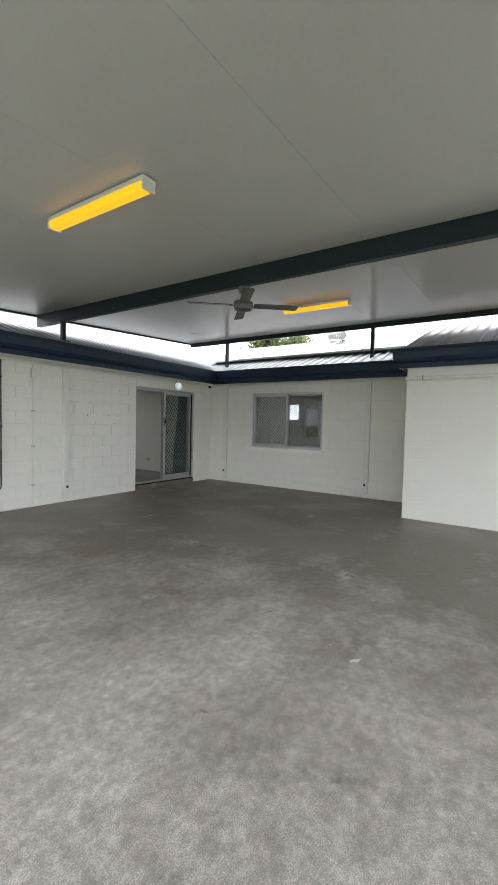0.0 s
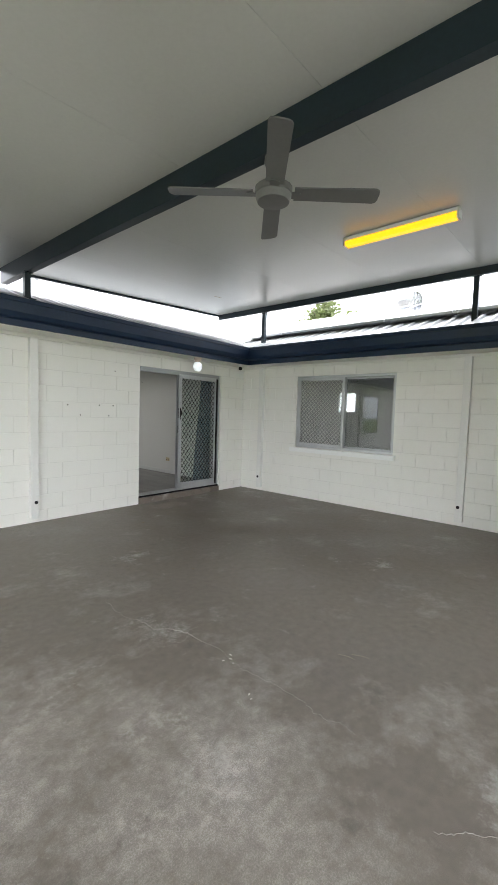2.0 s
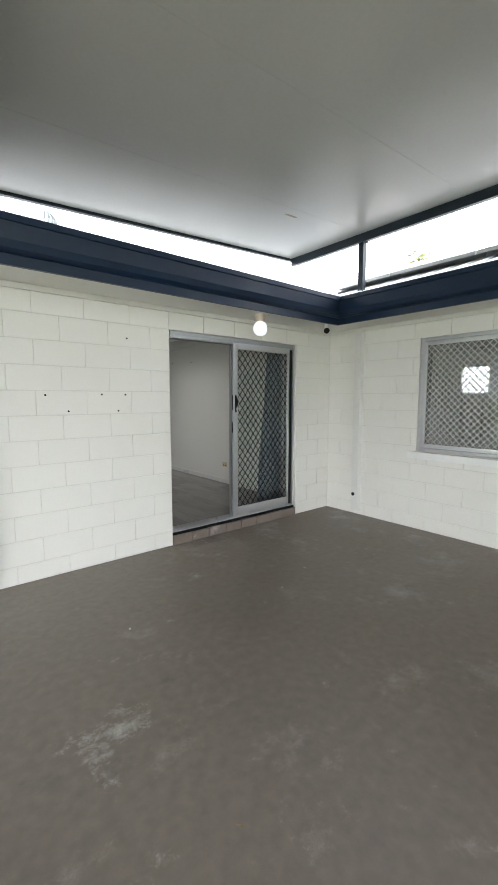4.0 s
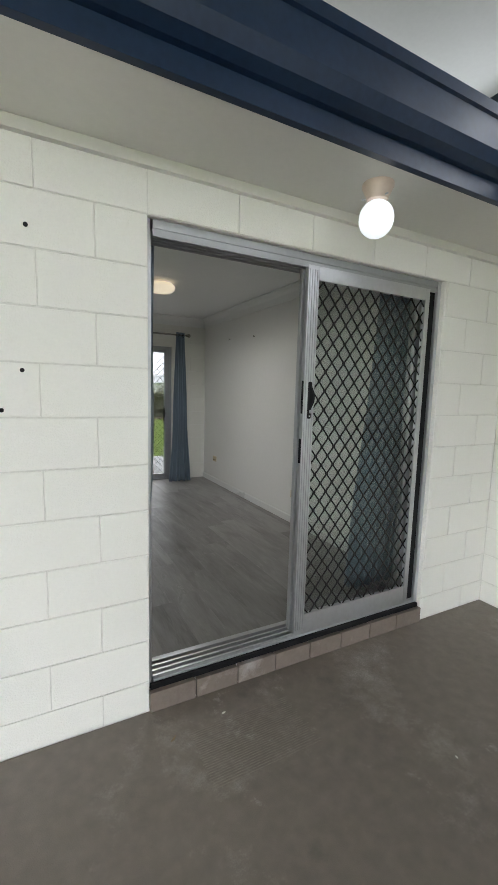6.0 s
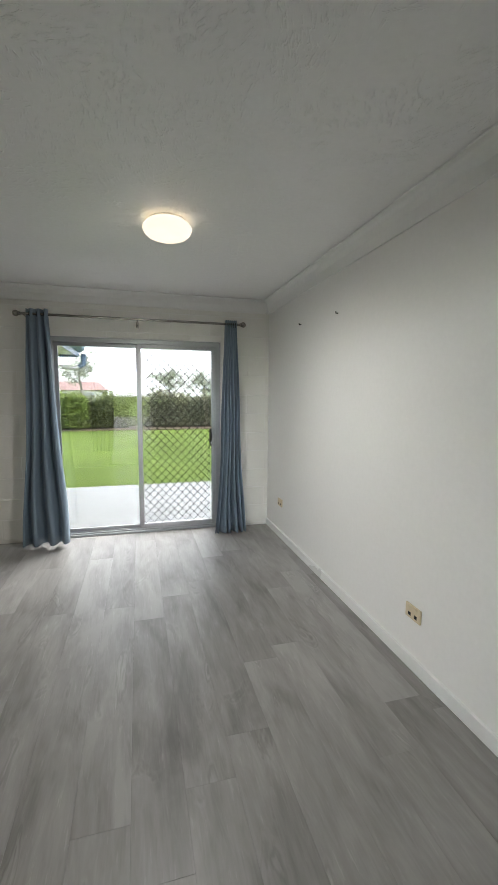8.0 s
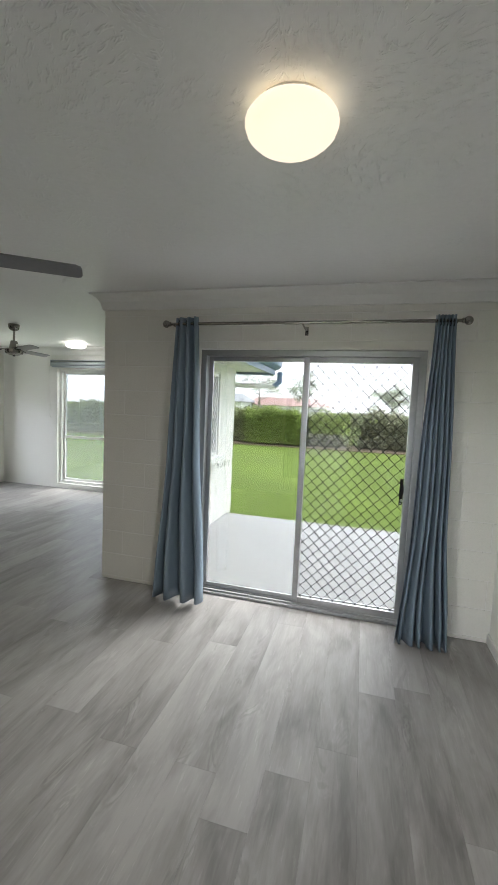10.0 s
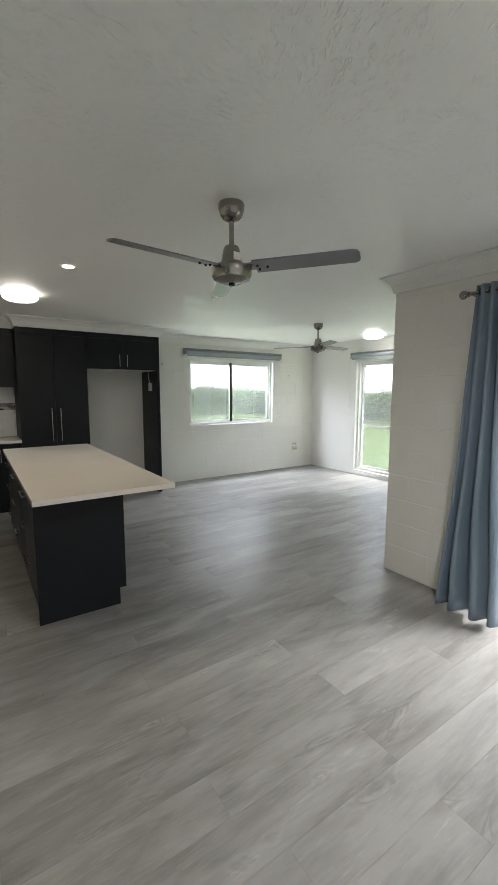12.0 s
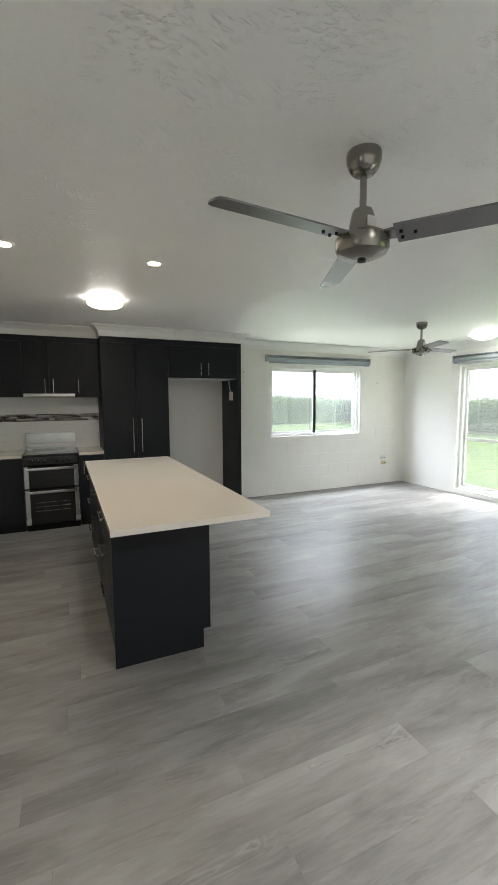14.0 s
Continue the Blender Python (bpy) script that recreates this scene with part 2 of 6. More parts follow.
def vinyl_plank():
    # grey wood-look vinyl, grain along the board (world y)
    m = bpy.data.materials.new("grey_vinyl_plank")
    m.use_nodes = True
    n, l = m.node_tree.nodes, m.node_tree.links
    b = n["Principled BSDF"]
    b.inputs["Specular IOR Level"].default_value = 0.32
    geo, oi = n.new("ShaderNodeNewGeometry"), n.new("ShaderNodeObjectInfo")
    off = n.new("ShaderNodeVectorMath")
    off.operation = "MULTIPLY_ADD"
    off.inputs[1].default_value = (37.0, 53.0, 0.0)
    l.new(oi.outputs["Random"], off.inputs[0])
    l.new(geo.outputs["Position"], off.inputs[2])
    mp = n.new("ShaderNodeMapping")
    mp.inputs["Scale"].default_value = (6, 1.6, 1)
    l.new(off.outputs[0], mp.inputs["Vector"])
    g1, g2, g3 = (n.new("ShaderNodeTexNoise") for _ in range(3))
    g1.inputs["Scale"].default_value, g1.inputs["Detail"].default_value, g1.inputs["Distortion"].default_value = 1.0, 5.0, 0.8
    l.new(mp.outputs["Vector"], g1.inputs["Vector"])
    mp2 = n.new("ShaderNodeMapping")
    mp2.inputs["Scale"].default_value = (48, 5.5, 1)
    l.new(off.outputs[0], mp2.inputs["Vector"])
    g2.inputs["Scale"].default_value, g2.inputs["Detail"].default_value, g2.inputs["Distortion"].default_value = 1.0, 6.0, 1.4
    l.new(mp2.outputs["Vector"], g2.inputs["Vector"])
    # broad whorls of figured grain
    wv = n.new("ShaderNodeTexWave")
    wv.wave_type, wv.rings_direction = "RINGS", "SPHERICAL"
    wv.inputs["Scale"].default_value, wv.inputs["Distortion"].default_value, wv.inputs["Detail"].default_value, wv.inputs["Detail Scale"].default_value = 0.9, 7.0, 3.0, 0.6
    l.new(mp.outputs["Vector"], wv.inputs["Vector"])
    s0 = n.new("ShaderNodeMath")
    s0.operation = "MULTIPLY_ADD"
    s0.inputs[1].default_value = 0.035
    l.new(wv.outputs["Fac"], s0.inputs[0])
    l.new(g1.outputs["Fac"], s0.inputs[2])
    s = n.new("ShaderNodeMath")
    s.operation = "MULTIPLY_ADD"
    s.inputs[1].default_value = 0.3
    l.new(g2.outputs["Fac"], s.inputs[0])
    l.new(s0.outputs[0], s.inputs[2])
    s2 = n.new("ShaderNodeMath")
    s2.operation = "MULTIPLY_ADD"
    s2.inputs[1].default_value = 0.25
    l.new(oi.outputs["Random"], s2.inputs[0])
    l.new(s.outputs[0], s2.inputs[2])
    r = n.new("ShaderNodeValToRGB")
    r.color_ramp.elements[0].position, r.color_ramp.elements[1].position = 0.45, 1.0
    r.color_ramp.elements[0].color, r.color_ramp.elements[1].color = (0.138, 0.131, 0.124, 1), (0.315, 0.305, 0.294, 1)
    l.new(s2.outputs[0], r.inputs["Fac"])
    # knots and cathedral figure in scattered places, pale cracks along the grain
    mp3 = n.new("ShaderNodeMapping")
    mp3.inputs["Scale"].default_value = (15, 4.2, 1)
    l.new(off.outputs[0], mp3.inputs["Vector"])
    kn = n.new("ShaderNodeTexNoise")
    kn.inputs["Scale"].default_value, kn.inputs["Detail"].default_value, kn.inputs["Distortion"].default_value = 0.5, 5.0, 0.9
    l.new(mp3.outputs["Vector"], kn.inputs["Vector"])
    fr = n.new("ShaderNodeMath")
    fr.operation = "MULTIPLY"
    fr.inputs[1].default_value = 75.0
    l.new(kn.outputs["Fac"], fr.inputs[0])
    sn = n.new("ShaderNodeMath")
    sn.operation = "SINE"
    l.new(fr.outputs[0], sn.inputs[0])
    kg = n.new("ShaderNodeMapRange")
    kg.inputs["From Min"].default_value, kg.inputs["From Max"].default_value = 0.56, 0.7
    kg.inputs["To Max"].default_value = 0.16
    l.new(kn.outputs["Fac"], kg.inputs["Value"])
    km = n.new("ShaderNodeMath")
    km.operation = "MULTIPLY"
    l.new(sn.outputs[0], km.inputs[0])
    l.new(kg.outputs["Result"], km.inputs[1])
    mp4 = n.new("ShaderNodeMapping")
    mp4.inputs["Scale"].default_value = (70, 7, 1)
    l.new(off.outputs[0], mp4.inputs["Vector"])
    g3.inputs["Scale"].default_value, g3.inputs["Detail"].default_value, g3.inputs["Roughness"].default_value = 1.0, 7.0, 0.72
    l.new(mp4.outputs["Vector"], g3.inputs["Vector"])
    st = n.new("ShaderNodeMapRange")
    st.inputs["From Min"].default_value, st.inputs["From Max"].default_value = 0.58, 0.72
    st.inputs["To Max"].default_value = 0.28
    l.new(g3.outputs["Fac"], st.inputs["Value"])
    sk = n.new("ShaderNodeMath")
    sk.operation = "ADD"
    l.new(km.outputs[0], sk.inputs[0])
    l.new(st.outputs["Result"], sk.inputs[1])
    lit = n.new("ShaderNodeMath")
    lit.operation = "ADD"
    lit.inputs[1].default_value = 1.0
    l.new(sk.outputs[0], lit.inputs[0])
    fig = n.new("ShaderNodeVectorMath")
    fig.operation = "SCALE"
    l.new(r.outputs["Color"], fig.inputs[0])
    l.new(lit.outputs[0], fig.inputs["Scale"])
    l.new(fig.outputs[0], b.inputs["Base Color"])
    rr = n.new("ShaderNodeMapRange")
    rr.inputs["To Min"].default_value, rr.inputs["To Max"].default_value = 0.3, 0.46
    l.new(g1.outputs["Fac"], rr.inputs["Value"])
    l.new(rr.outputs["Result"], b.inputs["Roughness"])
    bn = n.new("ShaderNodeBump")
    bn.inputs["Strength"].default_value, bn.inputs["Distance"].default_value = 0.06, 0.01
    l.new(s.outputs[0], bn.inputs["Height"])
    l.new(bn.outputs["Normal"], b.inputs["Normal"])
    return m


def trowelled_plaster():
    # white ceiling plaster with patches of short raised trowel strokes
    m = mat("trowelled_ceiling_plaster", (0.86, 0.86, 0.85), 0.42, var=0.03, rvar=0.05)
    n, l = m.node_tree.nodes, m.node_tree.links
    geo = n.new("ShaderNodeNewGeometry")
    # each patch of the trowel has its own direction
    vo = n.new("ShaderNodeTexVoronoi")
    vo.inputs["Scale"].default_value = 4.0
    l.new(geo.outputs["Position"], vo.inputs["Vector"])
    tw = n.new("ShaderNodeSeparateColor")
    l.new(vo.outputs["Color"], tw.inputs[0])
    an = n.new("ShaderNodeMath")
    an.operation = "MULTIPLY"
    an.inputs[1].default_value = 2.2
    l.new(tw.outputs[0], an.inputs[0])
    ro = n.new("ShaderNodeVectorRotate")
    ro.rotation_type = "Z_AXIS"
    l.new(geo.outputs["Position"], ro.inputs["Vector"])
    l.new(an.outputs[0], ro.inputs["Angle"])
    mp = n.new("ShaderNodeMapping")
    mp.inputs["Scale"].default_value = (26, 72, 1)
    l.new(ro.outputs["Vector"], mp.inputs["Vector"])
    st = n.new("ShaderNodeTexNoise")
    st.inputs["Scale"].default_value, st.inputs["Detail"].default_value, st.inputs["Distortion"].default_value = 1.0, 2.0, 0.9
    l.new(mp.outputs["Vector"], st.inputs["Vector"])
    rp = n.new("ShaderNodeMapRange")
    rp.inputs["From Min"].default_value, rp.inputs["From Max"].default_value = 0.54, 0.7
    l.new(st.outputs["Fac"], rp.inputs["Value"])
    pt = n.new("ShaderNodeTexNoise")
    pt.inputs["Scale"].default_value, pt.inputs["Detail"].default_value = 5.0, 4.0
    l.new(geo.outputs["Position"], pt.inputs["Vector"])
    pg = n.new("ShaderNodeMapRange")
    pg.inputs["From Min"].default_value, pg.inputs["From Max"].default_value = 0.49, 0.62
    # the dining end was worked more heavily
    dn, dg, da = n.new("ShaderNodeVectorMath"), n.new("ShaderNodeMapRange"), n.new("ShaderNodeMath")
    dn.operation, da.operation = "DISTANCE", "ADD"
    dn.inputs[1].default_value = (0.5, 1.9, 2.525)
    l.new(geo.outputs["Position"], dn.inputs[0])
    dg.inputs["From Min"].default_value, dg.inputs["From Max"].default_value = 0.4, 1.9
    dg.inputs["To Min"].default_value, dg.inputs["To Max"].default_value = 0.13, 0.0
    l.new(dn.outputs["Value"], dg.inputs["Value"])
    l.new(pt.outputs["Fac"], da.inputs[0])
    l.new(dg.outputs["Result"], da.inputs[1])
    l.new(da.outputs[0], pg.inputs["Value"])
    hm = n.new("ShaderNodeMath")
    hm.operation = "MULTIPLY"
    l.new(rp.outputs["Result"], hm.inputs[0])
    l.new(pg.outputs["Result"], hm.inputs[1])
    bn = n.new("ShaderNodeBump")
    bn.inputs["Strength"].default_value, bn.inputs["Distance"].default_value = 0.8, 0.004
    l.new(hm.outputs[0], bn.inputs["Height"])
    l.new(bn.outputs["Normal"], n["Principled BSDF"].inputs["Normal"])
    return m


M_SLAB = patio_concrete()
M_PLANK = vinyl_plank()
M_CEIL = trowelled_plaster()
M_BLOCK = mat("white_painted_block", (0.775, 0.763, 0.712), 0.6, var=0.035, rnd=0.25, fine=70, bump=0.3, bscale=160, dirt=0.1, dirtcol=(0.5, 0.48, 0.43))
M_MORTAR = mat("painted_mortar_joint", (0.69, 0.675, 0.63), 0.75, var=0.12, big=2.5, fine=60, bump=0.3, bscale=120)
M_MORTAR_IN = mat("inner_painted_joint", (0.8, 0.79, 0.76), 0.65, var=0.04, bump=0.1)
M_WALL = mat("white_wall_paint", (0.84, 0.83, 0.8), 0.55, var=0.025, bump=0.05, bscale=150)
M_TRIM = mat("white_gloss_trim", (0.8, 0.8, 0.78), 0.35, var=0.03)
M_SOFFIT = mat("cream_soffit_sheet", (0.72, 0.71, 0.66), 0.5, var=0.03, bump=0.03)
M_NAVY = mat("dark_navy_colour_steel", (0.008, 0.022, 0.052), 0.4, var=0.25, big=3, rvar=0.1, dirt=0.12, dirtcol=(0.04, 0.055, 0.085), spec=0.32)
M_STEEL = mat("dark_grey_painted_steel", (0.013, 0.024, 0.033), 0.4, var=0.2, rvar=0.1, spec=0.35)
M_PANEL = mat("white_insulated_roof_panel", (0.53, 0.535, 0.49), 0.3, var=0.04, big=0.7, rvar=0.015)
M_ALU = mat("mill_aluminium", (0.55, 0.56, 0.57), 0.38, metal=0.85, var=0.08, rvar=0.1)
M_ALU_D = mat("dull_grey_aluminium", (0.4, 0.41, 0.42), 0.42, metal=0.7, var=0.08)
M_BLACK = mat("black_powdercoat", (0.01, 0.01, 0.011), 0.6, var=0.2, spec=0.15)
M_GLASS = glass("tinted_window_glass", (0.72, 0.735, 0.745), refl=0.13)
M_CAB = mat("charcoal_laminate", (0.011, 0.0125, 0.0155), 0.42, var=0.12, big=2, bump=0.02, rvar=0.06, spec=0.22)
M_STONE = mat("cream_engineered_stone", (0.72, 0.67, 0.6), 0.16, var=0.03, fine=180, rvar=0.04)
M_INOX = mat("brushed_stainless_steel", (0.58, 0.58, 0.58), 0.26, metal=1.0, var=0.05, fine=90, stretch=(1, 0.1, 6), rvar=0.02)
M_NICKEL = mat("brushed_nickel", (0.3, 0.285, 0.26), 0.22, metal=1.0, var=0.08)
M_CURTAIN = mat("slate_blue_satin_curtain", (0.17, 0.225, 0.28), 0.42, var=0.1, fine=300, stretch=(1, 1, 0.15), bump=0.05, bscale=400)
M_ROOFW = mat("pale_zinc_roof_sheet", (0.26, 0.27, 0.28), 0.4, metal=0.2, var=0.08, dirt=0.25, dirtcol=(0.35, 0.34, 0.33))
M_ROOFD = mat("weathered_roof_sheet", (0.24, 0.22, 0.21), 0.6, metal=0.0, var=0.2, dirt=0.6, dirtcol=(0.14, 0.12, 0.11))
M_GRASS = mat("mown_lawn", (0.115, 0.165, 0.03), 0.95, var=0.42, big=0.3, fine=22, bump=0.9, bscale=60, spec=0.1, dirt=0.35, dirtcol=(0.2, 0.19, 0.07))
M_PALE = mat("pale_concrete_terrace", (0.36, 0.357, 0.35), 0.7, var=0.1, fine=30, bump=0.15, bscale=120)
M_BRICK = mat("brown_painted_brick_sill", (0.17, 0.138, 0.115), 0.6, var=0.15, dirt=0.5, dirtcol=(0.6, 0.58, 0.55), bump=0.2)
M_PVC = mat("white_painted_pvc", (0.72, 0.715, 0.68), 0.4, var=0.04)


# ---- mesh helpers ----
def box(bm, x0, x1, y0, y1, z0, z1, bev=0.0):
    x0, x1, y0, y1, z0, z1 = min(x0, x1), max(x0, x1), min(y0, y1), max(y0, y1), min(z0, z1), max(z0, z1)
    r = bmesh.ops.create_cube(bm, size=1.0, matrix=Matrix.Translation(((x0 + x1) / 2, (y0 + y1) / 2, (z0 + z1) / 2)) @ Matrix.Diagonal((x1 - x0, y1 - y0, z1 - z0, 1)))
    if bev:
        es = {e for v in r["verts"] for e in v.link_edges}
        bmesh.ops.bevel(bm, geom=list(es), offset=bev, segments=2, affect="EDGES", profile=0.7)
    return bm


def cyl(bm, p, q, r0, r1=None, seg=20, caps=True):
    p, q = Vector(p), Vector(q)
    r1 = r0 if r1 is None else r1
    m = Matrix.Translation((p + q) / 2) @ (q - p).to_track_quat("Z", "Y").to_matrix().to_4x4()
    bmesh.ops.create_cone(bm, cap_ends=caps, segments=seg, radius1=r0, radius2=r1, depth=(q - p).length, matrix=m)
    return bm


def lathe(bm, prof, c, seg=32):
    # prof: (radius, z) from one end to the other, about the upright axis at c
    rings = []
    for r, z in prof:
        rings.append([bm.verts.new((c[0] + r * math.cos(2 * math.pi * k / seg), c[1] + r * math.sin(2 * math.pi * k / seg), c[2] + z)) for k in range(seg)] if r > 1e-5 else [bm.verts.new((c[0], c[1], c[2] + z))])
    for a, b in zip(rings, rings[1:]):
        for k in range(seg):
            j = (k + 1) % seg
            vs = [a[k % len(a)], a[j % len(a)], b[j % len(b)], b[k % len(b)]]
            u = []
            for v in vs:
                if v not in u:
                    u.append(v)
            if len(u) > 2:
                bm.faces.new(u)
    bmesh.ops.recalc_face_normals(bm, faces=bm.faces)
    return bm


def sweep(bm, prof, path_pts):
    # prof: closed list of (a, z); path_pts: per station a function of a giving (x, y)
    rows = [[bm.verts.new((*f(a), z)) for a, z in prof] for f in path_pts]
    n = len(prof)
    for r, s in zip(rows, rows[1:]):
        for k in range(n):
            bm.faces.new((r[k], r[(k + 1) % n], s[(k + 1) % n], s[k]))
    bm.faces.new(rows[0])
    bm.faces.new(list(reversed(rows[-1])))
    bmesh.ops.recalc_face_normals(bm, faces=bm.faces)
    return bm


def tube(bm, pts, r, seg=10):
    for p, q in zip(pts, pts[1:]):
        cyl(bm, p, q, r, seg=seg)
    for p in pts[1:-1]:
        bmesh.ops.create_uvsphere(bm, u_segments=seg, v_segments=6, radius=r, matrix=Matrix.Translation(p))
    return bm


def B():
    return bmesh.new()


def mesh_of(name, bm, material, smooth=None):
    me = bpy.data.meshes.new(name)
    if smooth is None:
        smooth = len(bm.faces) > 60
    if smooth:
        for f in bm.faces:
            f.smooth = True
        for e in bm.edges:
            if len(e.link_faces) == 2 and e.calc_face_angle(0) > 0.6:
                e.smooth = False
    bm.to_mesh(me)
    bm.free()
    me.materials.append(material)
    return me


def part(name, bm, material, parent=None, label="", smooth=None):
    ob = new(name, mesh_of(name, bm, material, smooth))
    if parent is not None:
        ob.parent = parent
        if parent.type == "EMPTY":
            ob.matrix_parent_inverse = Matrix.Translation(-parent.location)
    if label:
        ob["label"] = label
    return ob


def thing(name, loc, label, category, group="", kind=""):
    ob = new(name)
    ob.location = loc
    ob.empty_display_size = 0.1
    return tagged(ob, label, category, group, kind)


def struct(name, bm, material, label, category):
    return tagged(part(name, bm, material), label, category, kind="structure")


def wall_cells(bm, axis, t0, t1, a0, a1, z0, z1, holes=()):
    cuts = sorted({a0, a1, *[h[0] for h in holes], *[h[1] for h in holes]})
    for p, q in zip(cuts, cuts[1:]):
        m = (p + q) / 2
        zs = [z0]
        for h in sorted((h for h in holes if h[0] < m < h[1]), key=lambda h: h[2]):
            zs += [h[2], h[3]]
        zs.append(z1)
        for za, zb in zip(zs[::2], zs[1::2]):
            if zb - za > 1e-4:
                box(bm, p, q, t0, t1, za, zb) if axis == "x" else box(bm, t0, t1, p, q, za, zb)
    bmesh.ops.remove_doubles(bm, verts=bm.verts, dist=1e-5)
    return bm


ZF, ZC = 0.12, 2.525

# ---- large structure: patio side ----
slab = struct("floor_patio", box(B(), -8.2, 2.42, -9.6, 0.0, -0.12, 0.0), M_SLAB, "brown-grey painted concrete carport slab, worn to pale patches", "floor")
DOOR1 = (0.0, 1.78, 0.0, 2.15)
WIN1 = (-3.05, -1.27, 0.9, 2.15)
wall_s = struct("wall_south", wall_cells(B(), "x", 0.005, 0.2, -5.46, 2.5, -0.1, ZC, [DOOR1]), M_MORTAR, "white painted concrete block house wall beside the sliding door", "wall")
wall_e = struct("wall_east_wing", wall_cells(B(), "y", 2.425, 2.6, -9.0, 0.005, -0.1, ZC, [WIN1]), M_MORTAR, "white painted concrete block wall with a sliding window", "wall")
wall_l = struct("wall_laundry", wall_cells(B(), "y", 1.0435, 2.42, -9.0, -5.05, -0.1, 2.38), M_BLOCK, "smooth white painted laundry wall standing forward of the wing", "wall")

# soffits
bm = box(B(), -5.9, 2.0, -0.455, 0.0, 2.358, 2.372)
box(bm, 2.0, 2.42, -5.1, 0.0, 2.358, 2.372)
struct("ceiling_soffit", bm, M_SOFFIT, "cream sheet soffit under the house eaves", "soffit")
bm = box(B(), -5.9, 2.42, -0.028, 0.0, 2.315, 2.358)
box(bm, 2.392, 2.42, -5.1, -0.028, 2.315, 2.358)
struct("trim_soffit", bm, M_SOFFIT, "narrow cream quad trim between soffit and block wall", "trim")
# gutter round the inner corner
GP = [(0.0, 2.35), (-0.03, 2.35), (-0.03, 2.42), (-0.05, 2.425), (-0.085, 2.445), (-0.105, 2.49), (-0.112, 2.595), (-0.124, 2.6), (-0.124, 2.643), (-0.1, 2.648), (-0.095, 2.52), (-0.03, 2.47), (-0.01, 2.61), (0.0, 2.61)]
bm = sweep(B(), GP, [lambda a: (-5.9, -0.445 + a), lambda a: (2.01 + a, -0.445 + a), lambda a: (2.01 + a, -5.1)])
struct("trim_gutter", bm, M_NAVY, "dark navy steel fascia and gutter along the eaves", "gutter")
bm = sweep(B(), GP, [lambda a: (2.3, -5.0 - a + 0.02), lambda a: (0.92 + a, -5.0 - a + 0.02), lambda a: (0.92 + a, -9.0)])
struct("trim_gutter_laundry", bm, M_NAVY, "dark navy steel gutter on the laundry roof", "gutter")
struct("ceiling_soffit_laundry", box(B(), 0.92, 2.4, -9, -4.99, 2.382, 2.395), M_SOFFIT, "cream soffit under the laundry eave", "soffit")


def ribbed(bm, u0, u1, v0, v1, z0, slope, axis, pitch=0.19, h=0.03):
    # trapezoid ribs run up the slope; axis: the direction of fall
    us, n = [], int((u1 - u0) / pitch)
    for k in range(n):
        a = u0 + k * pitch
        us += [(a, 0), (a + pitch * 0.55, 0), (a + pitch * 0.68, h), (a + pitch * 0.87, h)]
    us.append((u0 + n * pitch, 0))
    lo = [bm.verts.new((u, v0, z0 + d) if axis == "y" else (v0, u, z0 + d)) for u, d in us]
    hi = [bm.verts.new((u, v1, z0 + (v1 - v0) * slope + d) if axis == "y" else (v1, u, z0 + (v1 - v0) * slope + d)) for u, d in us]
    for k in range(len(us) - 1):
        bm.faces.new((lo[k], lo[k + 1], hi[k + 1], hi[k]))
    r = bmesh.ops.extrude_face_region(bm, geom=bm.faces[:])
    bmesh.ops.translate(bm, verts=[v for v in r["geom"] if isinstance(v, bmesh.types.BMVert)], vec=(0, 0, -0.02))
    bmesh.ops.recalc_face_normals(bm, faces=bm.faces)
    return bm


struct("roof_house", ribbed(B(), -5.9, 6.0, -0.52, 4.2, 2.613, 0.33, "y"), M_ROOFW, "pale ribbed metal house roof", "roof")
struct("roof_wing_back", ribbed(B(), -5.2, 0.9, 4.35, 6.6, 3.509, -0.37, "x"), M_ROOFD, "weathered ribbed metal roof falling away behind the wing ridge", "roof")
struct("roof_wing", ribbed(B(), -5.2, 0.9, 1.92, 4.35, 2.61, 0.37, "x"), M_ROOFW, "pale ribbed metal roof of the window wing", "roof")
struct("roof_laundry", ribbed(B(), -9, -4.92, 0.84, 4.5, 2.63, 0.33, "x"), M_ROOFD, "weathered brown-grey ribbed laundry roof", "roof")

# carport roof, rising gently to the east
RS = 0.05


def roof_z(x):
    return 3.27 + (x + 1.69) * RS


bm = B()
ys = [0.69 - 1.2 * k for k in range(10)]
for ya, yb in zip(ys, ys[1:]):
    x0, x1 = -9.0, 2.42
    v = [bm.verts.new(p) for p in ((x0, yb + 0.0018, roof_z(x0)), (x1, yb + 0.0018, roof_z(x1)), (x1, ya, roof_z(x1)), (x0, ya, roof_z(x0)))]
    w = [bm.verts.new(p.co + Vector((0, 0, 0.1))) for p in v]
    bm.faces.new(v)
    bm.faces.new(w[::-1])
    for k in range(4):
        bm.faces.new((v[k], v[(k + 1) % 4], w[(k + 1) % 4], w[k]))
bmesh.ops.recalc_face_normals(bm, faces=bm.faces)
struct("ceiling_carport", bm, M_PANEL, "white insulated-panel carport ceiling with fine sheet joints", "ceiling")


def sloped_bar(x0, x1, y0, y1, dz0, dz1):
    bm = B()
    v = [bm.verts.new((x, y, roof_z(x) + d)) for d in (dz0, dz1) for x, y in ((x0, y0), (x1, y0), (x1, y1), (x0, y1))]
    for f in ((0, 1, 2, 3), (4, 5, 6, 7), (0, 1, 5, 4), (1, 2, 6, 5), (2, 3, 7, 6), (3, 0, 4, 7)):
        bm.faces.new([v[k] for k in f])
    bmesh.ops.recalc_face_normals(bm, faces=bm.faces)
    return bm


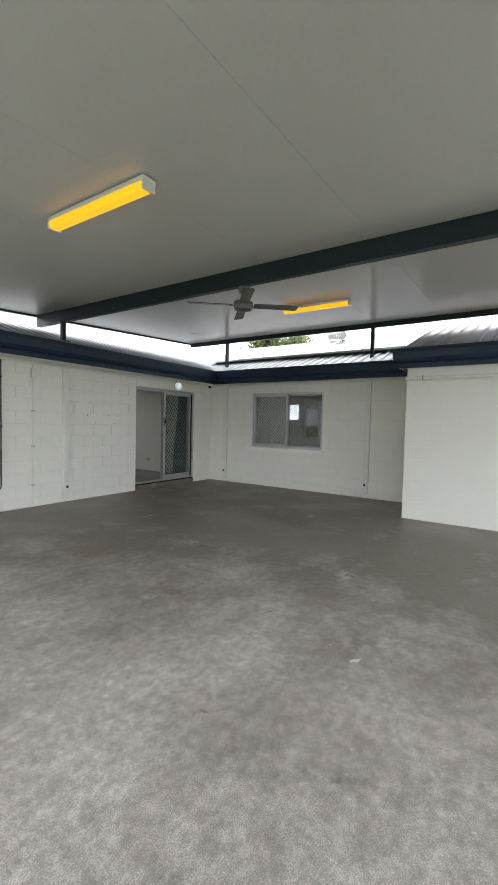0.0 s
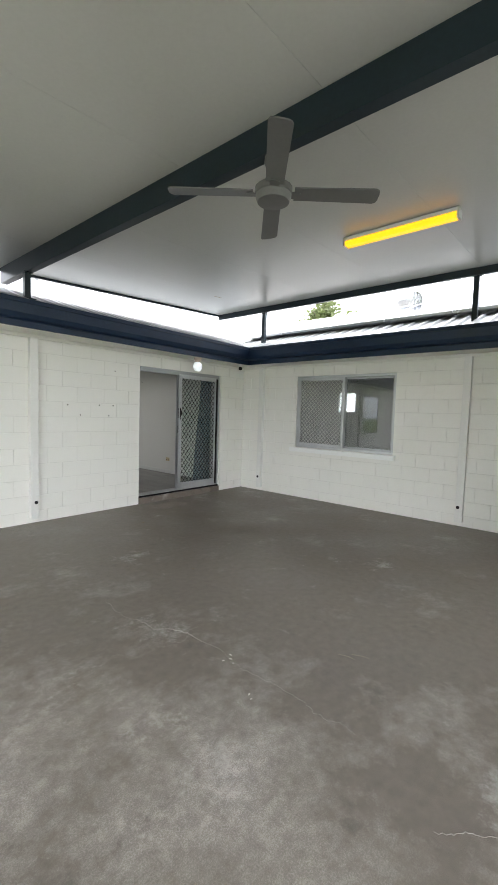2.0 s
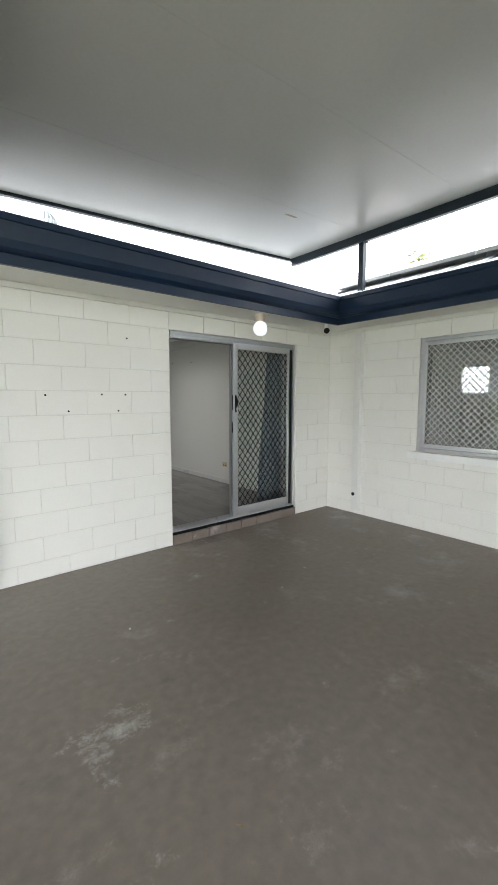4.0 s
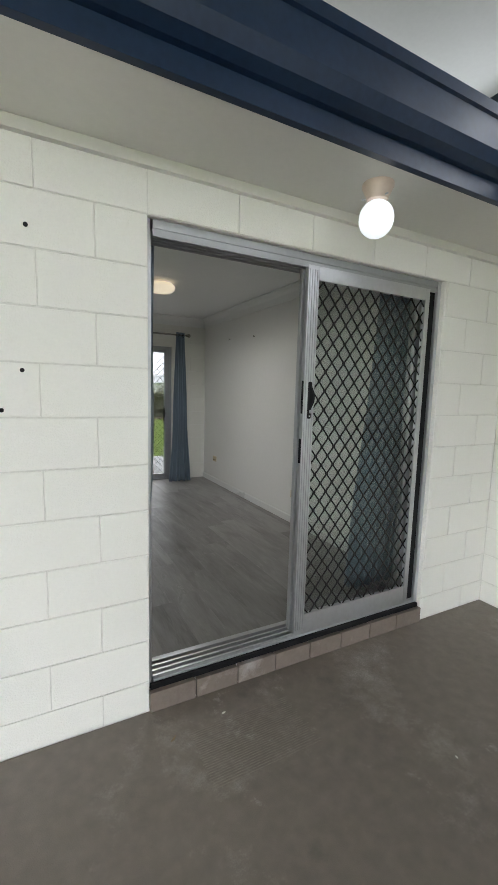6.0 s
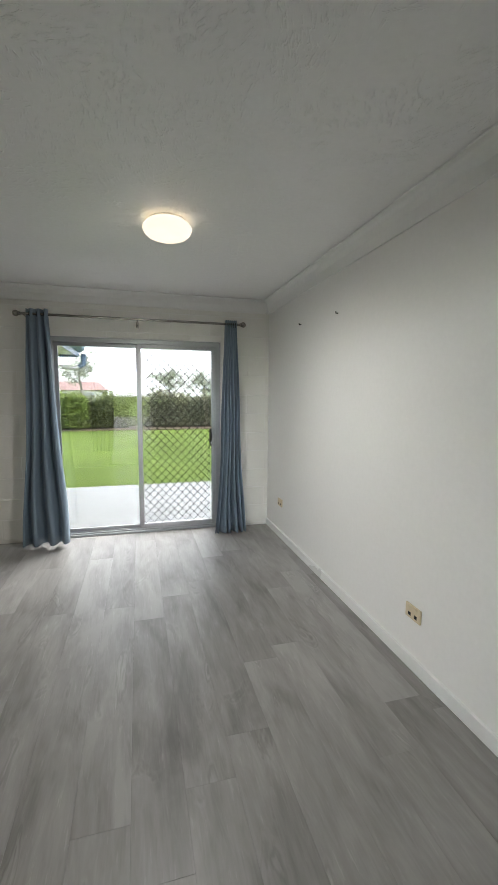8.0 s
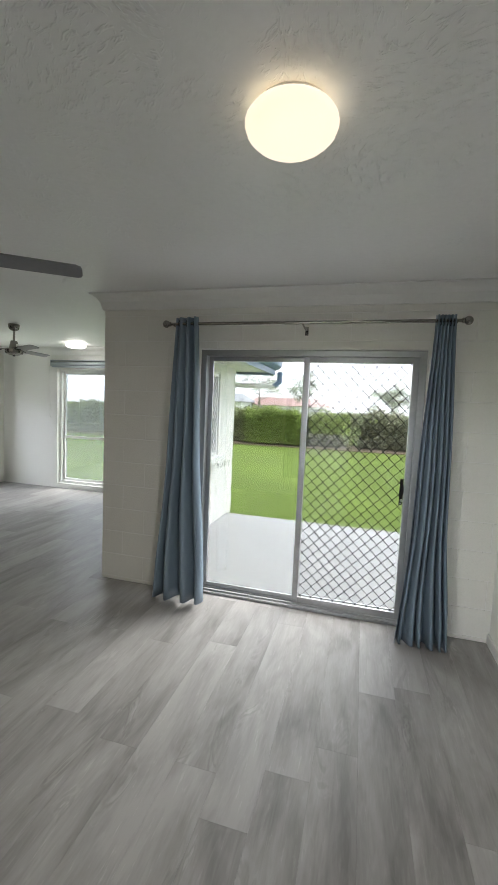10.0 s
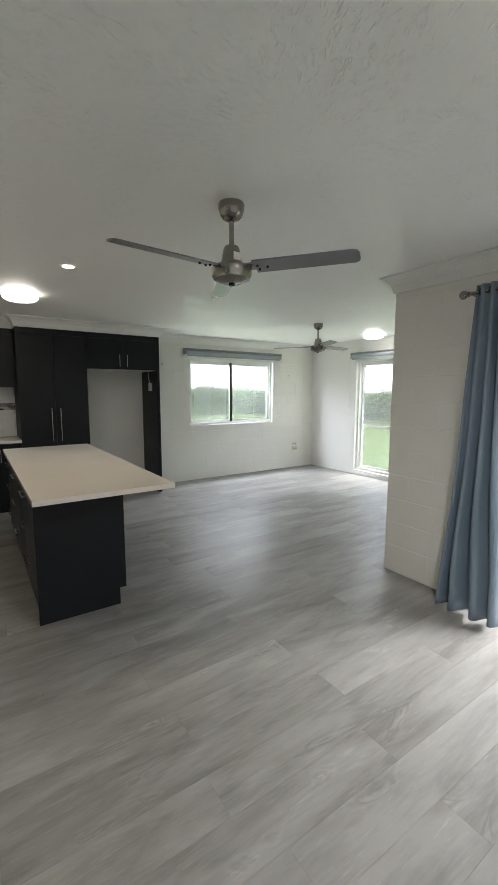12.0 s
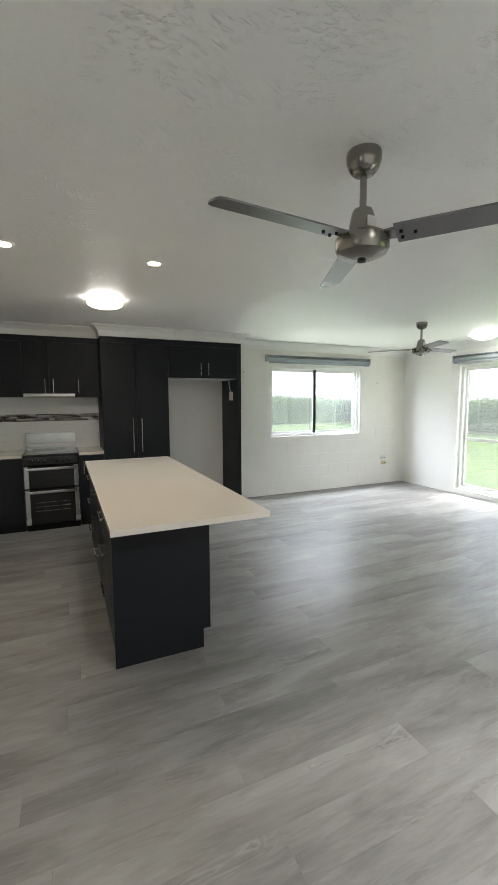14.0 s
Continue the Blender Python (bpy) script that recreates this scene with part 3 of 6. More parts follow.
struct("trim_roof_edge", sloped_bar(-9.0, 2.45, 0.692, 0.74, -0.03, 0.12), M_STEEL, "dark steel channel along the carport roof edge", "trim")
struct("beam_carport", box(B(), -1.695, -1.612, -10.1, 0.66, 3.065, 3.262), M_STEEL, "dark grey steel carport roof beam", "beam")
struct("beam_carport_east", sloped_bar(2.37, 2.43, -10.1, 0.69, -0.1, -0.002), M_STEEL, "dark grey steel edge beam carrying the roof", "beam")

# ---- large structure: indoors ----
bm = box(B(), -5.5, 2.1, 0.1, 4.3, 0.0, ZF - 0.003)
box(bm, -5.5, -1.0, 4.3, 7.3, 0.0, ZF - 0.003)
struct("floor", bm, mat("dark_floor_joint", (0.1, 0.095, 0.09), 0.7), "grey wood-look vinyl plank floor", "floor")
bm = box(B(), -5.5, 2.6, 0.0, 4.42, ZC, ZC + 0.08)
box(bm, -5.5, -0.958, 4.42, 7.42, ZC, ZC + 0.08)
struct("ceiling", bm, M_CEIL, "white ceiling plaster with a trowelled texture", "ceiling")
struct("wall_dining_east", box(B(), 1.93, 2.1, 0.2, 4.24, 0, ZC), M_WALL, "smooth white dining room wall", "wall")
DOOR2 = (-0.25, 1.405, 0.0, 2.09)
wall_n = struct("wall_dining_north", wall_cells(B(), "x", 4.242, 4.42, -1.102, 2.1, -0.1, ZC, [DOOR2]), M_MORTAR_IN, "white painted block wall around the garden door", "wall")
WIN3 = (5.55, 6.7, 0.96, 2.1)
wall_le = struct("wall_lounge_east", wall_cells(B(), "y", -1.102, -0.955, 4.42, 7.4, -0.1, ZC, [WIN3]), M_MORTAR, "white painted block lounge wall beside the terrace", "wall")
WING = (-4.06, -2.14, 0.2, 2.17)
struct("wall_lounge_north", wall_cells(B(), "x", 7.15, 7.4, -5.4, -1.102, -0.1, ZC, [WING]), M_WALL, "white lounge wall with a tall sliding window", "wall")
WINK = (4.4, 6.13, 1.05, 2.16)
wall_w = struct("wall_lounge_west", wall_cells(B(), "y", -5.4, -5.202, 3.7, 7.15, 0.0, ZC, [WINK]), M_MORTAR_IN, "white painted block lounge wall with a window", "wall")
struct("wall_kitchen", box(B(), -5.46, -5.34, 0.2, 3.7, 0, ZC), M_WALL, "white kitchen wall behind the cabinets", "wall")

# ---- outdoors ----
# grey of the added ground, sets how much light bounces into the carport
M_BOUNCE = mat("grey_bounce_ground", (0.2, 0.195, 0.19), 0.85, var=0.15, bump=0.2)
rng = np.random.default_rng(7)
struct("ground", box(B(), -400, 400, -400, 400, -0.3, -0.13), M_GRASS, "bright green mown lawn round the house", "lawn")
struct("terrace", box(B(), -0.958, 4.5, 4.42, 7.2, -0.129, 0.0), M_PALE, "pale concrete terrace slab outside the garden door", "terrace")
# two unseen ground slabs, added to bounce light up to the carport ceiling
struct("bounce_ground_west", box(B(), -22, -8.2, -22, 0, -0.129, -0.02), M_BOUNCE, "unseen grey ground added behind the carport to bounce light", "driveway")
struct("bounce_ground_south", box(B(), -8.2, 2.42, -22, -9.6, -0.129, -0.02), M_BOUNCE, "unseen grey ground added beside the carport to bounce light", "driveway")


def leaves(name, pts, size, material, parent=None, flat=0.5):
    # a cloud of small bent leaf quads about the given points
    n = len(pts)
    d = rng.normal(size=(n, 3))
    d[:, 2] *= flat
    d /= np.linalg.norm(d, axis=1)[:, None]
    e = np.cross(d, rng.normal(size=(n, 3)))
    e /= np.linalg.norm(e, axis=1)[:, None]
    s = size * rng.uniform(0.6, 1.3, (n, 1))
    v = np.concatenate([pts - d * s, pts + e * s * 0.42, pts + d * s, pts - e * s * 0.42], axis=1).reshape(-1, 3)
    f = np.arange(4 * n).reshape(n, 4)
    me = bpy.data.meshes.new(name)
    me.from_pydata(v.tolist(), [], f.tolist())
    me.materials.append(material)
    ob = new(name, me)
    if parent is not None:
        ob.parent = parent
        if parent.type == "EMPTY":
            ob.matrix_parent_inverse = Matrix.Translation(-parent.location)
    return ob


def leaf_mat(name, col, var=0.35):
    m = mat(name, col, 0.6, var=var, big=0.8, fine=6)
    n, l = m.node_tree.nodes, m.node_tree.links
    b = n["Principled BSDF"]
    tl, mx = n.new("ShaderNodeBsdfTranslucent"), n.new("ShaderNodeMixShader")
    l.new(b.inputs["Base Color"].links[0].from_socket, tl.inputs["Color"])
    mx.inputs["Fac"].default_value = 0.35
    l.new(b.outputs[0], mx.inputs[1])
    l.new(tl.outputs[0], mx.inputs[2])
    l.new(mx.outputs[0], n["Material Output"].inputs["Surface"])
    return m


M_HEDGE = leaf_mat("hedge_leaf", (0.24, 0.27, 0.12), 0.6)
M_HEDGE3 = leaf_mat("grey_green_hedge_leaf", (0.3, 0.3, 0.2), 0.6)
M_HEDGE2 = leaf_mat("bright_hedge_leaf", (0.26, 0.34, 0.07))
M_GUM = leaf_mat("gum_leaf", (0.36, 0.38, 0.29))
M_BARK = mat("grey_bark", (0.22, 0.19, 0.16), 0.85, var=0.25, stretch=(4, 4, 0.6), bump=0.5, bscale=20)
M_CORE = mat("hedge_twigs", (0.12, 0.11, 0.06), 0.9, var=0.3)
M_SOIL = mat("bare_soil_strip", (0.16, 0.11, 0.075), 0.95, var=0.25)


def hedge(x0, x1, y0, y1, h, count, material, label):
    t = thing("hedge", ((x0 + x1) / 2, (y0 + y1) / 2, -0.13), label, "hedge")
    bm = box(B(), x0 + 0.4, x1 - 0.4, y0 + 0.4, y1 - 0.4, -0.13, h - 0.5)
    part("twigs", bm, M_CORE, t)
    u = rng.uniform(size=(count, 3))
    p = np.stack([x0 + (x1 - x0) * u[:, 0], y0 + (y1 - y0) * u[:, 1], h * u[:, 2]], axis=1)
    side = rng.integers(0, 5, count)
    w = rng.uniform(0, 0.45, count)
    top = h - 0.05 + 0.14 * np.sin(p[:, 0] * 0.9) + 0.12 * np.sin(p[:, 0] * 2.3 + p[:, 1]) + 0.12 * np.sin(p[:, 1] * 1.7) + 0.1 * np.sin(p[:, 0] * 5.1)
    along_x = (x1 - x0) > (y1 - y0)
    if along_x:
        p[side < 3, 1] = y0 + w[side < 3]
    else:
        p[side < 3, 0] = x1 - w[side < 3]
    p[side >= 3, 2] = (top - w)[side >= 3]
    p[:, 2] = np.minimum(p[:, 2], top) - 0.1
    p += rng.normal(scale=0.07, size=p.shape)
    p[:, 2] = np.maximum(p[:, 2], 0.02)
    ob = leaves("foliage", p, 0.09, material, t)
    return t


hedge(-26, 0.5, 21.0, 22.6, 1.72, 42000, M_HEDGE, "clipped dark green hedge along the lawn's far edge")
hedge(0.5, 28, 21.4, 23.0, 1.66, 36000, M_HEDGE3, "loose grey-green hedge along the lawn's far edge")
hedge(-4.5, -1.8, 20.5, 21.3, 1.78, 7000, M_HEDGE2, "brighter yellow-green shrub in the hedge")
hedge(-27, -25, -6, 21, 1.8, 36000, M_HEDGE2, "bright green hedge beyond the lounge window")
struct("ground_bed", box(B(), -26, 28, 20.2, 23.2, -0.13, -0.1), M_SOIL, "bare soil strip under the hedge", "soil")


def tree(x, y, h, crown, n, label, material=None):
    t = thing("tree", (x, y, -0.13), label, "tree")
    bm = B()
    top = Vector((x + rng.uniform(-0.5, 0.5), y, h * 0.7))
    base = Vector((x, y, -0.13))
    mid = base.lerp(top, 0.45) + Vector((rng.uniform(-0.3, 0.3), rng.uniform(-0.3, 0.3), 0))
    r = h * 0.022
    cyl(bm, base, mid, r * 1.3, r, 10)
    cyl(bm, mid, top, r, r * 0.45, 10)
    pts = []
    for k in range(9):
        a = 2 * math.pi * k / 9 + rng.uniform(-0.3, 0.3)
        s = mid.lerp(top, rng.uniform(0.0, 1.0))
        e = s + Vector((math.cos(a) * crown * rng.uniform(0.4, 1), math.sin(a) * crown * rng.uniform(0.4, 1), h * rng.uniform(0.08, 0.33)))
        cyl(bm, s, e, r * 0.4, r * 0.12, 6)
        for _ in range(4):
            c = np.array(s.lerp(e, rng.uniform(0.55, 1.1))) + rng.normal(scale=crown * 0.16, size=3)
            pts.append(c + rng.normal(scale=crown * 0.15, size=(n // 36, 3)) * [1, 1, 0.65])
    part("trunk", bm, M_BARK, t)
    leaves("crown", np.concatenate(pts), h * 0.02, material or M_GUM, t)
    return t


tree(-5.4, 46, 6.2, 1.8, 1900, "tall sparse gum tree behind the hedge")
tree(4.6, 50, 4.9, 2.4, 4200, "spreading gum tree behind the hedge")
tree(8.6, 50, 5.2, 2.6, 4200, "leafy gum tree behind the hedge")
tree(-14, 62, 8, 4.0, 2600, "distant grey-green tree beyond the fields")
tree(-24, 66, 8.5, 4.5, 2600, "distant grey-green tree beyond the fields")
tree(-38, 30, 7.5, 3.5, 2600, "tree beyond the western hedge")
tree(-42, 12, 8.5, 4.0, 2600, "tree beyond the western hedge")
tree(17, 5.9, 8.3, 2.0, 6500, "leafy tree rising behind the wing roof", leaf_mat("olive_leaf", (0.17, 0.2, 0.09)))


def far_house(x, y, w, d, h, roof, label):
    t = thing("house", (x, y, -0.13), label, "house")
    part("wall", box(B(), x - w / 2, x + w / 2, y - d / 2, y + d / 2, -0.13, h), M_WALL, t)
    bm = B()
    v = [bm.verts.new(p) for p in ((x - w / 2 - .5, y - d / 2 - .5, h), (x + w / 2 + .5, y - d / 2 - .5, h), (x + w / 2 + .5, y + d / 2 + .5, h), (x - w / 2 - .5, y + d / 2 + .5, h), (x - w / 2 + 1, y, h + d * 0.17), (x + w / 2 - 1, y, h + d * 0.17))]
    for f in ((0, 1, 5, 4), (2, 3, 4, 5), (1, 2, 5), (3, 0, 4), (3, 2, 1, 0)):
        bm.faces.new([v[k] for k in f])
    part("roof", bm, roof, t)
    for k in range(3):
        wx = x - w / 2 + w * (k + 0.5) / 3
        part("window", box(B(), wx - 0.8, wx + 0.8, y - d / 2 - 0.04, y - d / 2, h - 1.5, h - 0.4), M_ALU_D, t)
    return t


far_house(-11.0, 70, 13, 8, 2.2, mat("red_tile_roof", (0.32, 0.19, 0.165), 0.7, var=0.15), "low white house with a red roof in the distance")
far_house(-24, 64, 15, 8, 2.5, M_ROOFW, "long white shed with a pale roof in the distance")
far_house(20, 72, 16, 9, 2.6, M_ROOFW, "low pale house in the distance")
far_house(-60, 16, 10, 12, 2.7, M_ROOFW, "pale house beyond the western hedge")

# lounge exterior eave over the terrace
GP2 = [(0.0, 2.2), (0.02, 2.2), (0.02, 2.28), (0.06, 2.29), (0.11, 2.34), (0.12, 2.42), (0.10, 2.42), (0.02, 2.3), (0.0, 2.36)]
bm = box(B(), -0.95, 4.5, 4.42, 4.9, 2.24, 2.26)
box(bm, -5.9, -0.45, 7.4, 7.88, 2.24, 2.26)
box(bm, -0.95, -0.45, 4.9, 7.4, 2.24, 2.26)
struct("ceiling_soffit_terrace", bm, M_SOFFIT, "cream soffit over the terrace", "soffit")
bm = sweep(B(), GP2, [lambda a: (-5.9, 7.9 + a), lambda a: (-0.45 + a, 7.9 + a), lambda a: (-0.45 + a, 4.92 + a), lambda a: (4.5, 4.92 + a)])
M_BLUE = mat("slate_blue_gutter_steel", (0.1, 0.16, 0.25), 0.4, var=0.1)
struct("trim_gutter_terrace", bm, M_BLUE, "slate blue gutter over the terrace", "gutter")
struct("roof_lounge", ribbed(B(), -5.9, 4.5, 4.2, 5.0, 4.1, -0.4, "y"), M_ROOFW, "pale ribbed roof over the lounge", "roof")
struct("roof_lounge_eave", ribbed(B(), -5.9, -0.4, 5.0, 8.0, 3.78, -0.44, "y"), M_ROOFW, "pale ribbed roof over the lounge eave", "roof")
bm = tube(B(), [(-0.36, 7.96, 2.22), (-0.36, 7.96, 2.1), (-0.45, 7.9, 2.02), (-1.15, 7.5, 2.0), (-1.2, 7.45, 1.9), (-1.2, 7.45, -0.1)], 0.04)
dp = thing("downpipe", (-1.2, 7.45, -0.1), "white round downpipe bending back to the lounge wall corner", "downpipe")
part("pipe", bm, M_PVC, dp)
part("elbow", tube(B(), [(-0.36, 7.96, 2.26), (-0.36, 7.96, 2.1), (-0.45, 7.9, 2.02)], 0.046), M_BLUE, dp, "slate blue pipe elbow")


# ---- screens, sliders and windows ----
def grille(plane, t, a0, a1, z0, z1, pw, ph, wid, dep, material, parent, name="grille", ox=0.0, oz=0.0):
    # expanded lattice of bent strands that touch at tall nodes; plane "x": the strands lie in the plane y = t
    bm = B()
    hw, hh, flat = pw / 2, ph / 2, ph * 0.05
    # height, sideways share and width of a strand over one full wave
    wave = ((-flat, 0.0, 1.0), (flat, 0.0, 1.0), (flat + ph * 0.05, 0.1, 1.2), (hh - flat - ph * 0.05, 0.9, 1.2), (hh - flat, 1.0, 1.0), (hh + flat, 1.0, 1.0), (hh + flat + ph * 0.05, 0.9, 1.2), (ph - flat - ph * 0.05, 0.1, 1.2))
    m0, m1 = math.floor((a0 - ox) / hw) - 1, math.ceil((a1 - ox) / hw)
    k0, k1 = math.floor((z0 - oz) / ph) - 1, math.ceil((z1 - oz) / ph) + 1
    for m in range(m0, m1 + 1):
        up = hh if m % 2 else 0.0
        prev = None
        for k in range(k0, k1 + 1):
            for dz, u, fat in wave:
                x = ox + hw * m + wid * 0.5 + (hw - wid) * u
                z = oz + up + k * ph + dz
                if not (a0 - 0.022 <= x <= a1 + 0.022 and z0 - 0.02 <= z <= z1 + 0.02):
                    prev = None
                    continue
                w = wid * 0.5 * fat
                ring = [bm.verts.new((x + p, t + q, z) if plane == "x" else (t + q, x + p, z)) for p, q in ((-w, dep * 0.25), (-w * 0.4, 0.0), (w * 0.4, 0.0), (w, dep * 0.25), (w, dep), (-w, dep))]
                if prev:
                    for i in range(6):
                        bm.faces.new((prev[i], prev[(i + 1) % 6], ring[(i + 1) % 6], ring[i]))
                prev = ring
    bmesh.ops.recalc_face_normals(bm, faces=bm.faces)
    return part(name, bm, material, parent, smooth=False)


def sash(plane, t0, t1, a0, a1, z0, z1, w, material, parent, name, label="", wb=None, bev=0.004, wr=None):
    # one sash frame of four mitred bars
    bm = B()
    wb, wr = wb or w, wr or w
    for p in ((a0, a0 + w, z0, z1), (a1 - wr, a1, z0, z1), (a0 + w, a1 - wr, z1 - w, z1), (a0 + w, a1 - wr, z0, z0 + wb)):
        if plane == "x":
            box(bm, p[0], p[1], t0, t1, p[2], p[3], bev)
        else:
            box(bm, t0, t1, p[0], p[1], p[2], p[3], bev)
    return part(name, bm, material, parent, label)


def pane(plane, t, a0, a1, z0, z1, parent, material=None, name="pane"):
    bm = box(B(), a0, a1, t, t + 0.005, z0, z1) if plane == "x" else box(B(), t, t + 0.005, a0, a1, z0, z1)
    ob = part(name, bm, material or M_GLASS, parent, smooth=False)
    ob.visible_shadow = False
    return ob


def pull(cx, cy, cz, parent, d=-1):
    # black moulded slider handle: rounded back plate, bowed grip and a key barrel
    bm = box(B(), cx - 0.011, cx + 0.011, cy, cy + d * 0.008, cz - 0.085, cz + 0.085, 0.005)
    for z in (cz - 0.085, cz + 0.085):
        cyl(bm, (cx, cy, z), (cx, cy + d * 0.008, z), 0.011, seg=16)
    h = part("handle", bm, M_BLACK, parent, "black moulded door pull")
    bm = B()
    rings = []
    for k in range(13):
        u = k / 12
        s = math.sin(math.pi * u)
        x0, w, dd = cx + 0.003 + 0.006 * s, 0.006 + 0.004 * s, 0.008 + 0.02 * s ** 0.8
        z = cz - 0.045 + 0.12 * u
        rings.append([bm.verts.new((x0 - w, cy + d * 0.006, z)), bm.verts.new((x0 - w * 0.7, cy + d * dd, z)), bm.verts.new((x0 + w * 0.7, cy + d * dd, z)), bm.verts.new((x0 + w, cy + d * 0.006, z))])
    for p, q in zip(rings, rings[1:]):
        for i in range(4):
            bm.faces.new((p[i], p[(i + 1) % 4], q[(i + 1) % 4], q[i]))
    bm.faces.new(rings[0])
    bm.faces.new(rings[-1][::-1])
    bmesh.ops.recalc_face_normals(bm, faces=bm.faces)
    part("grip", bm, M_BLACK, h)
    part("lock_barrel", cyl(B(), (cx + 0.006, cy, cz - 0.058), (cx + 0.006, cy + d * 0.028, cz - 0.058), 0.009, seg=16), M_ALU, h, "chrome key barrel")
    part("screw", cyl(B(), (cx, cy, cz - 0.082), (cx, cy + d * 0.01, cz - 0.082), 0.004, seg=10), M_ALU, h)
    return h


M_GREYGLASS = glass("grey_door_glass", (0.44, 0.45, 0.455))
M_DUSTY = glass("dusty_window_glass", (0.34, 0.35, 0.365), haze=0.04)
M_GLOSSBLACK = mat("gloss_black_powdercoat", (0.005, 0.005, 0.006), 0.35, var=0.2, spec=0.22)
M_CLEAR = glass("clear_glass", (0.93, 0.95, 0.94))
# patio slider: left half open, screen and glass both slid to the right
d1 = thing("door_1", (0.89, 0.08, 0.1), "aluminium sliding door standing half open with a black diamond security screen", "sliding door", kind="structure")
bm = B()
for p in ((0.0, 0.018, 0.03, 0.15, 0.1, 2.15), (0.018, 0.03, 0.07, 0.11, 0.12, 2.11)):
    box(bm, *p, bev=0.003)
part("jamb", bm, M_ALU, d1)
bm = box(B(), 1.752, 1.78, 0.03, 0.15, 0.1, 2.15, 0.003)
part("jamb", bm, M_ALU, d1)
part("jamb_seal", box(B(), 1.694, 1.752, 0.05, 0.14, 0.14, 2.1), M_BLACK, d1, "black rubber seal channel")
bm = box(B(), 0.028, 1.752, 0.03, 0.15, 2.115, 2.15, 0.003)
for y in (0.035, 0.07, 0.105, 0.14):
    box(bm, 0.028, 1.752, y, y + 0.008, 2.085, 2.115)
part("head_track", bm, M_ALU_D, d1)
bm = box(B(), 0.028, 1.752, 0.03, 0.2, 0.1, 0.122, 0.002)
for y in (0.04, 0.075, 0.11, 0.145):
    box(bm, 0.028, 1.752, y, y + 0.01, 0.122, 0.14)
part("sill_track", bm, M_ALU, d1)
# solid black bar draws the shadow line between track and brick sill
part("sill_shadow", box(B(), 0.01, 1.77, 0.012, 0.032, 0.092, 0.118), M_BLACK, d1, "black strip standing in for the shadow below the track")
scr = sash("x", 0.034, 0.06, 0.806, 1.692, 0.142, 2.1, 0.068, M_ALU, d1, "screen_panel", wb=0.1, wr=0.036)
bm = B()
for k in range(4):
    box(bm, 0.815 + k * 0.015, 0.8172 + k * 0.015, 0.031, 0.035, 0.16, 2.08)
part("stile_flutes", bm, M_ALU_D, scr)
grille("x", 0.042, 0.874, 1.662, 0.238, 2.032, 0.08, 0.1, 0.0082, 0.006, M_GLOSSBLACK, scr, ox=0.95, oz=1.68)
pull(0.842, 0.034, 1.43, scr)
part("lock_strip", box(B(), 0.8, 0.807, 0.037, 0.046, 1.36, 1.53, 0.002), M_BLACK, scr, "black lock edge strip")
bm = box(B(), 0.798, 0.807, 0.037, 0.049, 1.1, 1.23, 0.003)
part("latch_plate", bm, M_BLACK, scr, "dark worn latch plate")
gp = sash("x", 0.078, 0.102, 0.8, 1.693, 0.142, 2.1, 0.05, M_ALU, d1, "glass_panel")
pane("x", 0.088, 0.85, 1.643, 0.19, 2.05, gp, M_CLEAR)
gp = sash("x", 0.113, 0.137, 0.87, 1.693, 0.142, 2.1, 0.045, M_ALU_D, d1, "glass_panel")
pane("x", 0.123, 0.915, 1.648, 0.19, 2.05, gp, M_CLEAR)

# garden slider: glass on one side, screen on the other
d2 = thing("door_2", (0.59, 4.33, 0.12), "grey aluminium garden sliding door with one clear pane and a diamond screen", "sliding door", kind="structure")
bm = box(B(), -0.25, -0.205, 4.27, 4.4, 0.12, 2.09, 0.003)
part("jamb", bm, M_ALU_D, d2)
bm = box(B(), 1.36, 1.405, 4.27, 4.4, 0.12, 2.09, 0.003)
part("jamb", bm, M_ALU_D, d2)
part("head_track", box(B(), -0.205, 1.36, 4.27, 4.4, 2.045, 2.09, 0.003), M_ALU_D, d2)
bm = box(B(), -0.205, 1.36, 4.26, 4.42, 0.12, 0.14, 0.002)
for y in (4.28, 4.32, 4.36):
    box(bm, -0.205, 1.36, y, y + 0.012, 0.14, 0.155)
part("sill_track", bm, M_ALU_D, d2)
gp = sash("x", 4.33, 4.355, -0.205, 0.59, 0.155, 2.045, 0.035, M_ALU_D, d2, "glass_panel")
pane("x", 4.342, -0.17, 0.555, 0.19, 2.01, gp, M_GREYGLASS)
gp = sash("x", 4.365, 4.39, 0.56, 1.36, 0.155, 2.045, 0.035, M_ALU_D, d2, "glass_panel")
pane("x", 4.376, 0.595, 1.325, 0.19, 2.01, gp, M_GREYGLASS)
scr2 = sash("x", 4.285, 4.31, 0.56, 1.36, 0.155, 2.045, 0.042, M_ALU_D, d2, "screen_panel", wb=0.05)
grille("x", 4.295, 0.602, 1.318, 0.205, 2.003, 0.083, 0.086, 0.0055, 0.005, M_BLACK, scr2)
pull(1.30, 4.285, 1.1, scr2)

M_SCRW = mat("pale_grey_screen_bar", (0.6, 0.6, 0.58), 0.5)
